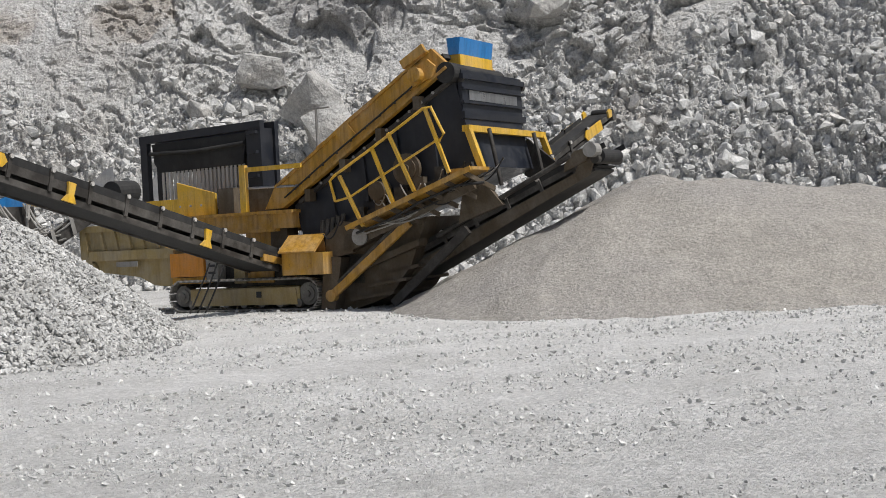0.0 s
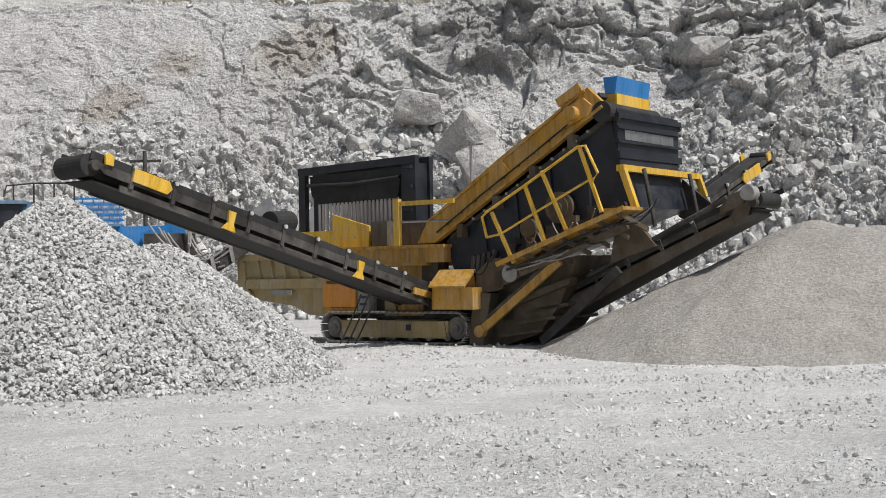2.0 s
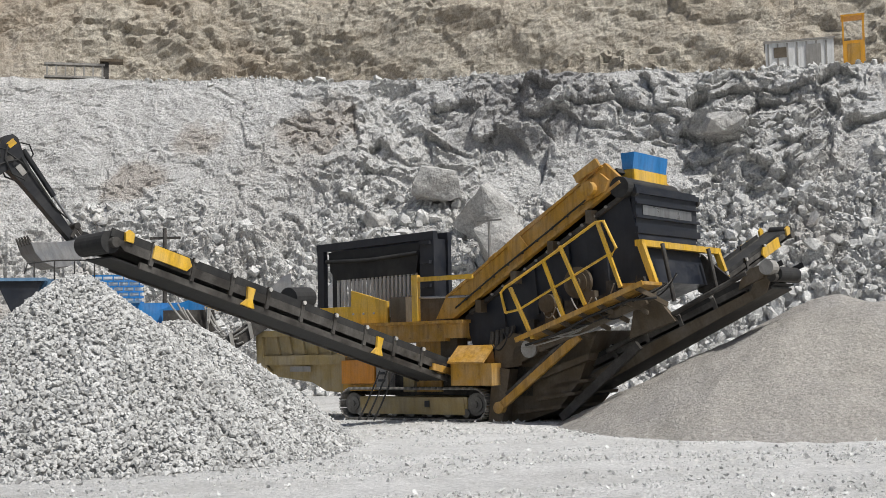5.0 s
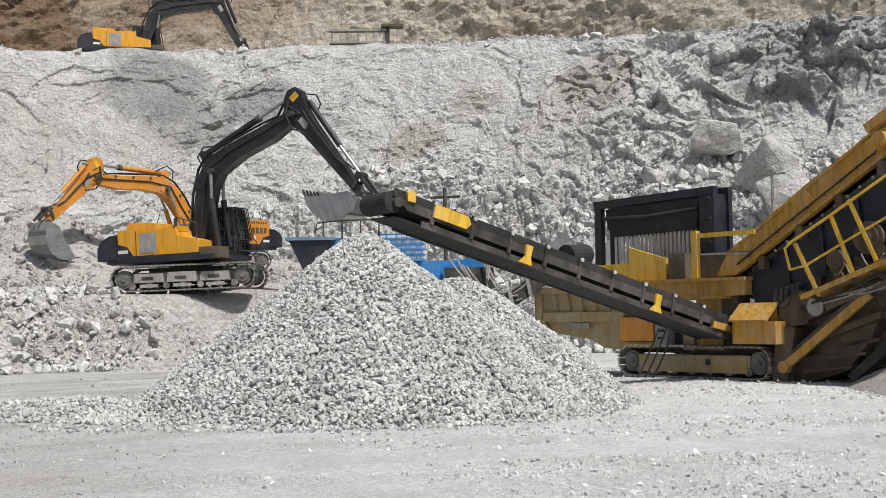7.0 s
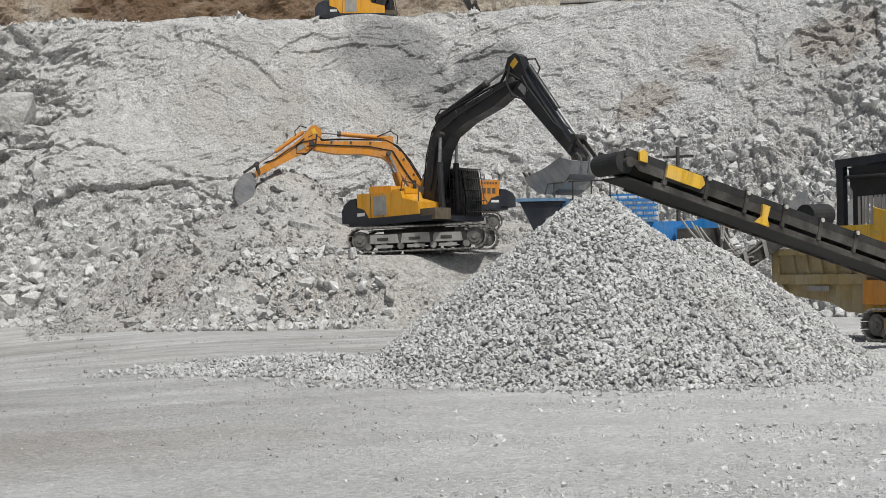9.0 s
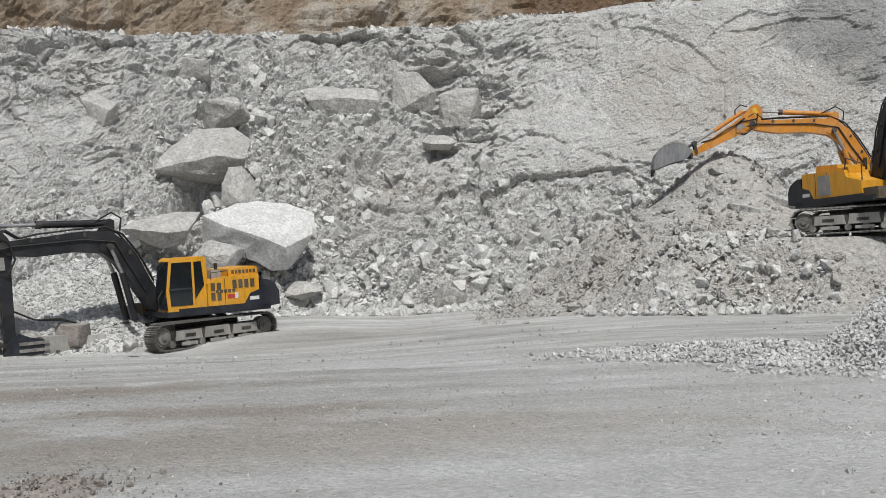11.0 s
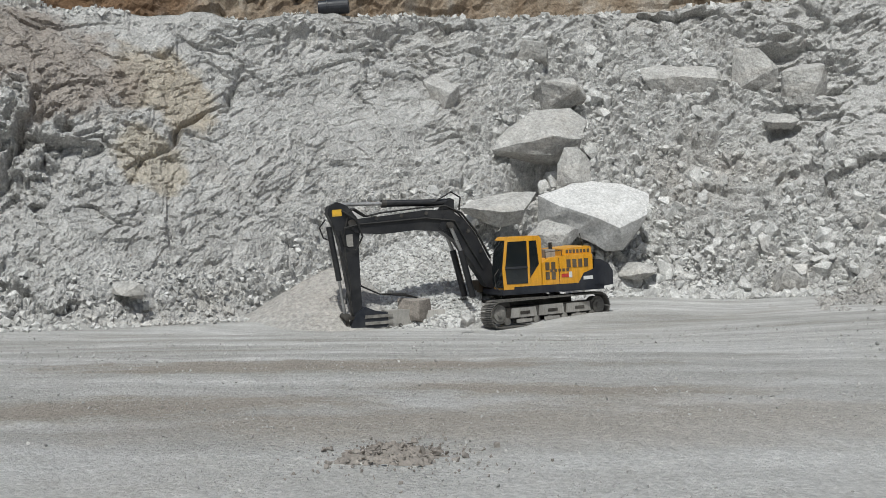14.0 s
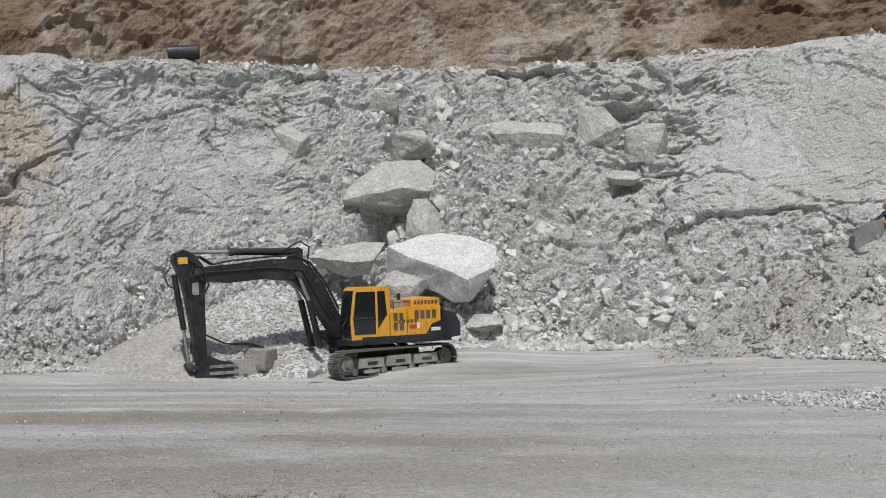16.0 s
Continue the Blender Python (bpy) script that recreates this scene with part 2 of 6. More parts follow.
def mesh_of(me, verts, faces, mat, smooth_faces=False):
    k = faces.shape[1]
    me.vertices.add(len(verts))
    me.vertices.foreach_set("co", np.ascontiguousarray(verts, dtype=np.float32).ravel())
    me.loops.add(faces.size)
    me.loops.foreach_set("vertex_index", faces.astype(np.int32).ravel())
    me.polygons.add(len(faces))
    me.polygons.foreach_set("loop_start", np.arange(0, faces.size, k, dtype=np.int32))
    me.polygons.foreach_set("use_smooth", np.full(len(faces), smooth_faces))
    me.update(calc_edges=True)
    me.validate()
    me.materials.append(mat)
    return me


def polar(az, d):
    return -np.sin(np.radians(az)) * d, np.cos(np.radians(az)) * d


def ground_z(x, y):
    """The floor: nearly level, half a metre lower on the left where the breaker stands."""
    d, az = np.hypot(x, y), np.degrees(np.arctan2(-x, y))
    z = -0.6 * smooth(18, 38, d) * smooth(40, 60, az) * (1 - smooth(130, 170, az))
    z = z + 0.30 * smooth(40.8, 45.5, d) * smooth(52, 57, az) * (1 - smooth(63, 68, az))
    z = z - 0.22 * smooth(36.0, 39, d) * (1 - smooth(41.5, 43.2, d)) * smooth(58, 63, az) * (1 - smooth(73, 78, az))
    z = z + 0.018 * value_noise(x * 5.5, y * 5.5, 12, 2) * (1 - smooth(22, 32, d))
    z = z + 0.03 * value_noise((x * 0.45 - y * 0.9) * 1.6, (x * 0.9 + y * 0.45) * 0.12, 14, 3) * smooth(4, 9, d)
    z = z + 0.05 * value_noise(x * 0.35, y * 0.35, 3, 3) * smooth(3, 8, d) + 0.02 * value_noise(x * 2.2, y * 2.2, 8, 3)
    return z


# ---- the quarry floor ----
def build_ground():
    az = np.concatenate([np.arange(-30, 100, 0.34), np.arange(100, 330.1, 5.0)])
    d = np.concatenate([[0.0005, 1.5], np.geomspace(3, 75, 240), [100, 160, 260, 420, 700]])
    A, D = np.meshgrid(az, d)
    x, y = polar(A, D)
    x = x + 0.4 * np.clip(1 - D / 3, 0, 1)
    z = ground_z(x, y)
    z = np.where(D > 75, 0, z)
    return tagged(sheet("ground", np.stack([x, y, z], -1)[:, ::-1], FLOOR, True), "pale dusty limestone quarry floor with wheel marks", "ground")


build_ground()

# ---- the quarry face: toe, talus, cliff, bench and the face above it ----
AZ_KEYS = [-50, -20, -14, -8, 0, 12, 24, 30, 36, 42, 47, 50, 57, 66, 70, 74, 80, 83, 85, 88, 92, 100, 125]
TOE = [40, 44, 45.2, 46.4, 48, 51, 58, 61, 61, 61, 61, 61, 59, 52, 49, 46, 43, 42, 41.3, 40.3, 39.5, 38, 38]
EDGE_EL = [11.3, 11.6, 11.8, 12.1, 12.4, 12.35, 12.25, 11.8, 11.75, 11.6, 11.2, 10.95, 10.75, 10.6, 10.7, 10.6, 10.5, 10.7, 11.55, 11.3, 10.5, 11.3, 11.3]
TALUS = [0.70, 0.72, 0.68, 0.50, 0.50, 0.58, 0.50, 0.35, 0.30, 0.32, 0.38, 0.42, 0.62, 0.45, 0.31, 0.18, 0.12, 0.12, 0.12, 0.12, 0.12, 0.12, 0.12]


def chute(az):
    """Where fallen rock lies all the way up the face."""
    return smooth(51, 54.5, az) * (1 - smooth(62, 66, az))


def face_point(az, s):
    """Smooth profile at az; s runs 0 to 1 from the toe to the bench's edge. Returns distance and height."""
    toe, el, tal = np.interp(az, AZ_KEYS, TOE), np.interp(az, AZ_KEYS, EDGE_EL), np.interp(az, AZ_KEYS, TALUS)
    depth = 11.0 + 7.0 * tal
    x0, y0 = polar(az, toe)
    z0 = ground_z(x0, y0) - 0.15
    top = EYE + (toe + depth) * np.tan(np.radians(el))
    st = tal                       # height share of the talus
    run_t = 0.86 * tal ** 0.75       # its share of the depth
    low = s < st
    h = s
    r = np.where(low, s / np.maximum(st, 0.01) * run_t, run_t + (s - st) / (1 - st) * (1 - run_t))
    return toe + depth * r, z0 + (top - z0) * h, low


def craggy(u, v, seed, octaves=6, gain=0.56):
    """Sharp ridges at every scale, turned from octave to octave."""
    out, amp = np.zeros(u.shape), 1.0
    for o in range(octaves):
        out += amp * (0.34 - 2 * np.abs(value_noise(u, v, seed + 11 * o, 1)))
        u, v, amp = 1.62 * u - 1.17 * v + 5.3, 1.17 * u + 1.62 * v + 2.9, amp * gain
    return out


def cobbles(u, v, seed):
    """Loose stones side by side: domed, tilted, with gaps between them."""
    h, e = fracture(u, v, seed)
    return 0.7 * h + 0.55 * np.sqrt(np.clip(e, 0, 0.4) / 0.4)


def rocky(u, v, talus, calm=0.0, massive=0.0):
    """Relief of the face in metres: broken blocks and crags on the cliff, loose debris on the talus."""
    warp, warp2 = value_noise(u * 0.12, v * 0.12, 21, 3), value_noise(u * 0.5, v * 0.5, 23, 3)
    uu, vv = u + 2.5 * warp + 0.8 * warp2, v + 1.6 * warp - 0.8 * warp2
    h1, e1 = fracture(uu / 5.5, vv / 3.2, 31)
    h2, e2 = fracture((uu + 0.4 * vv) / 2.0 + 7, (vv - 0.4 * uu) / 1.2, 32)
    h3, e3 = fracture((uu - 0.5 * vv) / 0.85, (vv + 0.5 * uu) / 0.6, 33)
    h4, e4 = fracture(uu / 0.42, vv / 0.34, 34)
    broad = 2.2 * value_noise(u * 0.07, v * 0.10, 41, 3)
    rough = smooth(-0.25, 0.2, value_noise(u * 0.13, v * 0.2, 47, 3))
    rough = rough * (1 - 0.75 * calm)
    crag = (1 - 0.55 * massive) * craggy(u * 0.26, v * 0.34, 43, 5, 0.5)
    cliff = (1 - 0.55 * calm) * broad + (0.6 - 0.45 * calm + 0.5 * massive) * h1 + (0.18 + 0.42 * rough + 0.2 * massive) * (1 - 0.4 * calm) * h2 + (0.12 + 0.36 * rough) * (1 - 0.45 * calm - 0.4 * massive) * h3
    cliff = cliff + (0.09 + 0.2 * rough) * h4 + (1.0 - 0.78 * calm) * crag - 0.2 * (1 - calm) * np.clip(0.12 - e1, 0, 1) * 6 - 0.12 * np.clip(0.12 - e2, 0, 1) * 8 * rough
    h5, e5 = fracture((uu + 0.3 * vv) / 4.2 + 3, (vv + 0.22 * uu) / 0.85, 38)    # thin beds in the smooth wall
    cliff = cliff + 0.2 * calm * smooth(-0.1, 0.25, value_noise(u * 0.16, v * 0.2, 67, 3)) * (h5 - 2.0 * np.clip(0.06 - e5, 0, 1))
    large = smooth(-0.05, 0.3, value_noise(u * 0.22, v * 0.3, 49, 3))
    deb = 0.5 * broad + 0.3 * h1 + 0.6 * large * cobbles(uu / 1.5, vv / 1.0, 35) + 0.5 * cobbles(uu / 0.75, vv / 0.55, 36) + 0.26 * cobbles(u / 0.4, v / 0.32, 37) - 0.4
    return cliff * (1 - talus) + deb * talus


AZ_STEP, ROWS_UP = 0.09, 205


def build_face():
    az = np.arange(-36, 108, AZ_STEP)
    s = np.linspace(0, 1, ROWS_UP)
    A, S = np.meshgrid(az, s)
    D, Z, _ = face_point(A, S)
    tal = np.interp(A, AZ_KEYS, TALUS) + 0.10 * value_noise(A * 0.2, S * 3, 51, 3)
    talus = 1 - smooth(-0.14, 0.12, S - tal)
    talus = np.maximum(talus, chute(A + 3 * value_noise(A * 0.3, S * 5, 53, 3)) * (1 - smooth(0.86, 0.96, S)))
    u = np.radians(A) * 60
    calm = (smooth(9, 17, A) * (1 - smooth(44, 50, A)) + 0.9 * smooth(63, 69, A) * smooth(-0.05, 0.45, 0.30 + value_noise(u * 0.09, S * 2.2, 59, 3))) * smooth(0.25, 0.5, S + 0.4 * smooth(63, 69, A) + 0.15 * value_noise(u * 0.2, S * 4, 57, 3))
    calm = calm * (1 - 0.6 * np.exp(-((A - 84.5) / 3.5) ** 2))
    R = rocky(u, S * 17, talus, calm, 1 - smooth(7, 12, A))
    R -= 2.4 * np.exp(-((A - 61.6) / 0.75) ** 2 - ((S - 0.40) / 0.05) ** 2)    # the hollow under the overhanging block
    jag = 1.6 * value_noise(u * 0.5, S * 9, 63, 4)
    R -= 0.9 * np.exp(-((A + jag - 76.0 + 12 * (S - 0.62)) / 0.22) ** 2 - ((S - 0.62) / 0.16) ** 2)    # a slanting cleft
    R -= 1.0 * np.exp(-((A + 1.5 * jag - 83.6 + 5 * (S - 0.5)) / 0.35) ** 2 - ((S - 0.5) / 0.14) ** 2)
    R -= 0.7 * np.exp(-((A + 2 * jag - 86.0 - 4 * (S - 0.6)) / 0.3) ** 2 - ((S - 0.6) / 0.12) ** 2)
    R *= (smooth(0.0, 0.06, S) * 0.9 + 0.1) * (1 - smooth(0.95, 1.0, S))
    lean = 0.35 + 0.35 * talus
    D2 = D - R * np.sqrt(1 - lean ** 2)
    Z2 = Z + R * lean * smooth(0.0, 0.1, S)
    Z2 = np.where(S > 0.97, Z + 0.35 * value_noise(u * 0.5, S * 0, 61, 4), Z2)
    x, y = polar(A, D2)
    ob = sheet("quarry_face", np.stack([x, y, Z2], -1)[:, ::-1], ROCK)
    tagged(ob, "broken white limestone quarry face above a slope of debris", "rock face")
    # the bench behind the edge, then the upper face
    A, B = np.meshgrid(az[::2], np.linspace(0, 1, 14) ** 2)
    De, Ze, _ = face_point(A, np.ones_like(A))
    x, y = polar(A, De - 0.02 + B * 22)
    z = Ze + 0.35 * value_noise(np.radians(A) * 30, A * 0, 61, 4) + 0.5 * B + 0.25 * smooth(0, 0.3, B) * value_noise(x * 0.3, y * 0.3, 71, 4)
    tagged(sheet("bench", np.stack([x, y, z], -1)[:, ::-1], EARTH), "dusty earth bench above the lower quarry face", "ground")
    s = np.linspace(0, 1, 120)
    A, S = np.meshgrid(az[::2], s)
    De, Ze, _ = face_point(A, np.ones_like(A))
    u = np.radians(A) * 80
    R = 0.75 * rocky(u * 0.8 + 300, S * 24, 0.25 * np.ones_like(S)) + 0.8 * craggy(u * 0.16 + S * 5, S * 2.2, 79, 5, 0.5) * smooth(30, 38, A)
    D = De + 16 + 12 * S - 1.1 * R + 3 * value_noise(u * 0.05, S, 77, 2)
    Z = Ze - 0.2 + 30 * S + 0.35 * R
    x, y = polar(A, D)
    tagged(sheet("upper_face", np.stack([x, y, Z], -1)[:, ::-1], UPPER), "ochre and grey stepped upper quarry face", "rock face")


build_face()


# ---- loose stones ----
def rock_shape(seed, points=13, flat=0.8):
    """A broken stone: the hull of a few random points. Returns its vertices and triangles."""
    rnd = random.Random(seed)
    bm = bmesh.new()
    for _ in range(points):
        p = Vector((rnd.gauss(0, 1), rnd.gauss(0, 1), rnd.gauss(0, 1))).normalized()
        p *= rnd.uniform(0.75, 1.0)
        bm.verts.new((p.x, p.y * rnd.uniform(0.75, 1), p.z * flat))
    res = bmesh.ops.convex_hull(bm, input=bm.verts)
    bmesh.ops.delete(bm, geom=[v for v in bm.verts if not v.link_faces], context="VERTS")
    bmesh.ops.triangulate(bm, faces=bm.faces)
    bm.verts.index_update()
    v = np.array([tuple(x.co) for x in bm.verts])
    f = np.array([[x.index for x in q.verts] for q in bm.faces])
    bm.free()
    return v, f


SHAPES = [rock_shape(100 + i) for i in range(14)]
TINY = [rock_shape(400 + i, 6, 0.8) for i in range(10)]
GRITS = [rock_shape(300 + i, 8, 0.75) for i in range(10)]
PEBBLES = [rock_shape(200 + i, 10, 0.9) for i in range(12)]


def scatter(name, places, sizes, mat, label, category, shapes=SHAPES, seed=1, uneven=0.27):
    """Many loose stones joined into one object; places is n by 3, sizes are radii."""
    rng = np.random.default_rng(seed)
    V, F, base = [], [], 0
    kind = rng.integers(0, len(shapes), len(places))
    for k, (sv, sf) in enumerate(shapes):
        p, r = places[kind == k], sizes[kind == k]
        n = len(p)
        if not n:
            continue
        q = rng.normal(size=(n, 4))
        q /= np.linalg.norm(q, axis=1, keepdims=True)
        w, x, y, z = q.T
        M = np.stack([1 - 2 * (y * y + z * z), 2 * (x * y - z * w), 2 * (x * z + y * w), 2 * (x * y + z * w), 1 - 2 * (x * x + z * z), 2 * (y * z - x * w),
                      2 * (x * z - y * w), 2 * (y * z + x * w), 1 - 2 * (x * x + y * y)], -1).reshape(n, 3, 3)
        stretch = rng.uniform(0.97 - uneven, 0.97 + uneven, (n, 1, 3))
        verts = np.einsum("nij,nkj->nki", M, sv[None] * stretch) * r[:, None, None] + p[:, None, :]
        V.append(verts.reshape(-1, 3))
        F.append((sf[None] + base + (np.arange(n) * len(sv))[:, None, None]).reshape(-1, 3))
        base += n * len(sv)
    ob = new(name, mesh_of(bpy.data.meshes.new(name), np.concatenate(V), np.concatenate(F), mat))
    return tagged(ob, label, category, kind="stuff")


def surface_of(name):
    """Looks up the terrain's height by distance: bearings and distances give points on the named object."""
    ob = bpy.data.objects[name]
    co = np.zeros(len(ob.data.vertices) * 3, dtype=np.float32)
    ob.data.vertices.foreach_get("co", co)
    return co.reshape(-1, 3)


FACE = surface_of("quarry_face").reshape(ROWS_UP, -1, 3)[:, ::-1]


def face_at(az, s):
    i = np.clip((np.asarray(s) * (ROWS_UP - 1)).round().astype(int), 0, ROWS_UP - 1)
    j = np.clip(((np.asarray(az) + 36) / AZ_STEP).round().astype(int), 0, FACE.shape[1] - 1)
    return FACE[i, j]


def build_debris():
    rng = np.random.default_rng(5)
    # loose blocks all over the talus and the rock fall
    n = 42000
    az = rng.uniform(-24, 94, n)
    s = rng.beta(1.05, 1.4, n)
    tal = np.maximum(np.interp(az, AZ_KEYS, TALUS) * 1.03 + 0.02, 0.88 * chute(az))
    keep = (s < tal) & (value_noise(az * 0.4, s * 7, 91, 4) > -0.22)
    keep &= (az < 66) | (rng.random(n) < 0.4)
    az, s = az[keep], s[keep]
    size = np.clip(0.085 * rng.pareto(2.3, len(az)) + 0.075, 0, np.where(az > 66, 0.25, np.where(az < 25, 0.45, 0.6)))
    p = face_at(az, s) + np.array([0, 0, 0.04])
    big = size > 0.2
    scatter("talus_debris", p[~big], size[~big], RUBBLE, "loose broken limestone on the slope", "rubble", GRITS, 2)
    scatter("talus_blocks", p[big], size[big], RUBBLE, "large loose limestone blocks on the slope", "rubble", SHAPES, 8)
    # broken stones along the bench's edge
    az = rng.uniform(-22, 94, 3200)
    az = az[value_noise(az * 0.5, az * 0, 97, 3) > -0.12]
    size = np.clip(0.07 * rng.pareto(2.2, len(az)) + 0.06, 0, 0.42)
    scatter("edge_rubble", face_at(az, 1 - 0.035 * rng.random(len(az)) ** 2) + np.array([0, 0, 0.04]), size, RUBBLE, "broken stones along the edge of the bench", "rubble", GRITS, 7)
    # rubble heaps along the toe
    n = 5600
    az = np.concatenate([rng.normal(52, 4.5, n // 2), rng.normal(72, 8, n // 3), rng.normal(38, 4, n // 6)])
    az = az[(az < 63) | (rng.random(len(az)) < 0.6)]
    toe = np.interp(az, AZ_KEYS, TOE)
    d = toe + rng.uniform(-2.2, 2.5, len(az))
    x, y = polar(az, d)
    zface = face_at(az, np.clip((d - toe) / 15, 0, 1))[:, 2]
    z = np.where(d > toe, zface, ground_z(x, y)) + 0.04
    size = np.clip(0.10 * rng.pareto(2.6, len(az)) + 0.07, 0, np.where(az > 63, 0.16, 0.5))
    scatter("toe_rubble", np.stack([x, y, z], -1), size, RUBBLE, "white broken stone rubble at the foot of the face", "rubble", seed=3)
    # pebbles lying on the floor: dense chippings to the right, fewer on the driven floor to the left
    n = 290000
    d, az = 6.5 + 31 * rng.power(0.85, n), rng.uniform(-22, 95, n)
    x, y = polar(az, d)
    patch = value_noise((x * 0.45 - y * 0.9) * 0.9, (x * 0.9 + y * 0.45) * 0.25, 95, 4)
    keep = rng.random(n) < (0.22 + 0.55 * (1 - smooth(18, 42, az))) * smooth(-0.3, 0.3, patch)
    d, x, y = d[keep], x[keep], y[keep]
    size = np.clip(0.0095 * rng.pareto(2.2, len(d)) + 0.0065, 0, 0.04) * (0.66 + d / 28)
    p = np.stack([x, y, ground_z(x, y) + size * 0.25], -1)
    right = np.degrees(np.arctan2(-x, y)) < 24 + 14 * rng.random(len(x))
    scatter("floor_pebbles", p[right], size[right], CHIPS, "small loose white limestone chips on the floor", "gravel", TINY, 4)
    scatter("floor_grit", p[~right], size[~right] * 0.6, GRIT, "small dusty grey chips on the driven floor", "gravel", TINY, 6)


build_debris()


# ---- stockpiles ----
def cone(x, y, cx, cy, top, slope, round_=0.6):
    r = np.hypot(x - cx, y - cy)
    return top - slope * (np.sqrt(r * r + round_ ** 2) - round_)


def gravel_z(x, y):
    n = 0.10 * value_noise(x * 1.2, y * 1.2, 111, 3)
    a = cone(x, y, -9.5, 21.6, 3.15, 0.76, 0.3)
    b = cone(x, y, -8.2, 23.0, 2.35, 0.78, 0.5)
    skirt = cone(x, y, -9.3, 21.4, 1.15, 0.32, 0.5)
    tail = 0.30 - 0.20 * np.hypot((x + 13.6) * 0.45, y - 18.6)
    return np.maximum(np.maximum(a, b), np.maximum(skirt, tail)) + n


def sand_z(x, y):
    n = 0.16 * value_noise(x * 0.6, y * 0.6, 121, 4) + 0.05 * value_noise(x * 3, y * 3, 123, 3) + 0.02 * value_noise(x * 9, y * 9, 125, 1)
    t = np.clip(((x - 4.4) + 0.12 * (y - 28)) / 9.0, 0, 1)
    r = np.hypot(x - 4.4 - 9.0 * t, y - 28.3 + 0.6 * t)
    ridge = 2.42 + 0.12 * np.sin(t * 9) - 0.3 * np.clip(x - 9.2, 0, 4) - 0.50 * (np.sqrt(r * r + 0.6) - 0.77)
    peak = cone(x, y, 5.0, 29.6, 2.75, 0.55, 0.5)
    return np.maximum(ridge, peak) + n


def heap(name, fz, x0, x1, y0, y1, step, mat, label, sink=0.0):
    x, y = np.meshgrid(np.arange(x0, x1, step), np.arange(y0, y1, step))
    z = np.maximum(fz(x, y) - sink, ground_z(x, y) - 0.12)
    return tagged(sheet(name, np.stack([x, y, z], -1), mat, True), label, "stockpile", kind="thing")


heap("gravel_cone", gravel_z, -18.5, -2.5, 15.0, 31.0, 0.10, GRAVEL, "tall cone of crushed white gravel under the conveyor", 0.06)
heap("dust_mound", sand_z, -3.0, 21.0, 20.0, 38.0, 0.10, SAND, "long grey-beige heap of fine stone dust")


def build_pile_stones():
    rng = np.random.default_rng(9)
    n = 74000
    x, y = rng.uniform(-18, -2.8, n), rng.uniform(15.2, 28, n)
    z, g = gravel_z(x, y), ground_z(x, y)
    keep = (z > g - 0.05) | ((z > g - 0.25) & (rng.random(n) < 0.08))
    back = y > 22.0 - (x + 9.7) * 0.4 + 3.5
    keep &= ~back
    keep &= ~((x < -12.6) & (y < 20.5) & (rng.random(n) < 0.62))
    x, y, z = x[keep], y[keep], np.maximum(z, g)[keep]
    size = np.clip(rng.normal(0.054, 0.011, len(x)), 0.03, 0.1)
    scatter("gravel_stones", np.stack([x, y, z + 0.012 + 0.03 * rng.random(len(x))], -1), size, GRAVEL, "fist-sized crushed white stones covering the heap", "gravel", PEBBLES, 10, 0.18)


build_pile_stones()


# ---- paints and metals ----
def paint(name, color, dust=0.35, rust=0.25, rough=0.5, metallic=0.0, dust_color=(0.46, 0.44, 0.40), grime=0.38):
    """Painted steel with a film of stone dust, scratches and rust spots."""
    m, n, l, b = material(name)
    co = n.new("ShaderNodeTexCoord").outputs["Object"]
    a, c2, d = tex(n, l, co, 1.7, 8, 0.7), tex(n, l, co, 6.0, 8, 0.75), tex(n, l, co, 26.0, 4, 0.7)
    c = blend(n, l, ramp(n, l, a, [(0.42, (0, 0, 0)), (0.72, (dust,) * 3)]), color, dust_color)
    c = blend(n, l, ramp(n, l, c2, [(0.60, (0, 0, 0)), (0.72, (rust,) * 3)]), c, (0.13, 0.065, 0.03))
    c = blend(n, l, 0.35, c, ramp(n, l, d, [(0.3, (0.6, 0.6, 0.6)), (0.7, (1.15, 1.15, 1.15))]), "MULTIPLY")
    run = tex(n, l, co, 1.0, 6, 0.65, (7.0, 7.0, 0.9))
    c = blend(n, l, grime, c, ramp(n, l, run, [(0.34, (0.35, 0.32, 0.28)), (0.56, (1.0, 1.0, 1.0))]), "MULTIPLY")
    l.new(c, b.inputs["Base Color"])
    l.new(ramp(n, l, a, [(0.3, (rough - 0.1,) * 3), (0.7, (min(rough + 0.3, 0.95),) * 3)]), b.inputs["Roughness"])
    b.inputs["Metallic"].default_value = metallic
    bump(n, l, b, c2, 0.25, 0.01)
    return m


YELLOW = paint("worn_yellow_paint", (0.50, 0.265, 0.028), 0.35, 0.85, 0.55, grime=0.62)
BRIGHT = paint("safety_yellow_paint", (0.74, 0.44, 0.03), 0.28, 0.5, 0.5, grime=0.5)
KHAKI = paint("dusty_khaki_paint", (0.36, 0.27, 0.11), 0.5, 0.45, 0.6)
ORANGE = paint("orange_paint", (0.62, 0.24, 0.015), 0.2, 0.25, 0.4)
GOLD = paint("excavator_yellow_paint", (0.72, 0.34, 0.015), 0.12, 0.15, 0.35, grime=0.35)
BLACK = paint("dusty_black_paint", (0.011, 0.014, 0.022), 0.06, 0.05, 0.42)
BOOM = paint("dark_grey_paint", (0.012, 0.0125, 0.015), 0.05, 0.06, 0.38)
DARK = paint("grimy_dark_steel", (0.026, 0.022, 0.018), 0.24, 0.35, 0.62)
BROWN = paint("dirty_brown_steel", (0.085, 0.060, 0.032), 0.22, 0.6, 0.65)
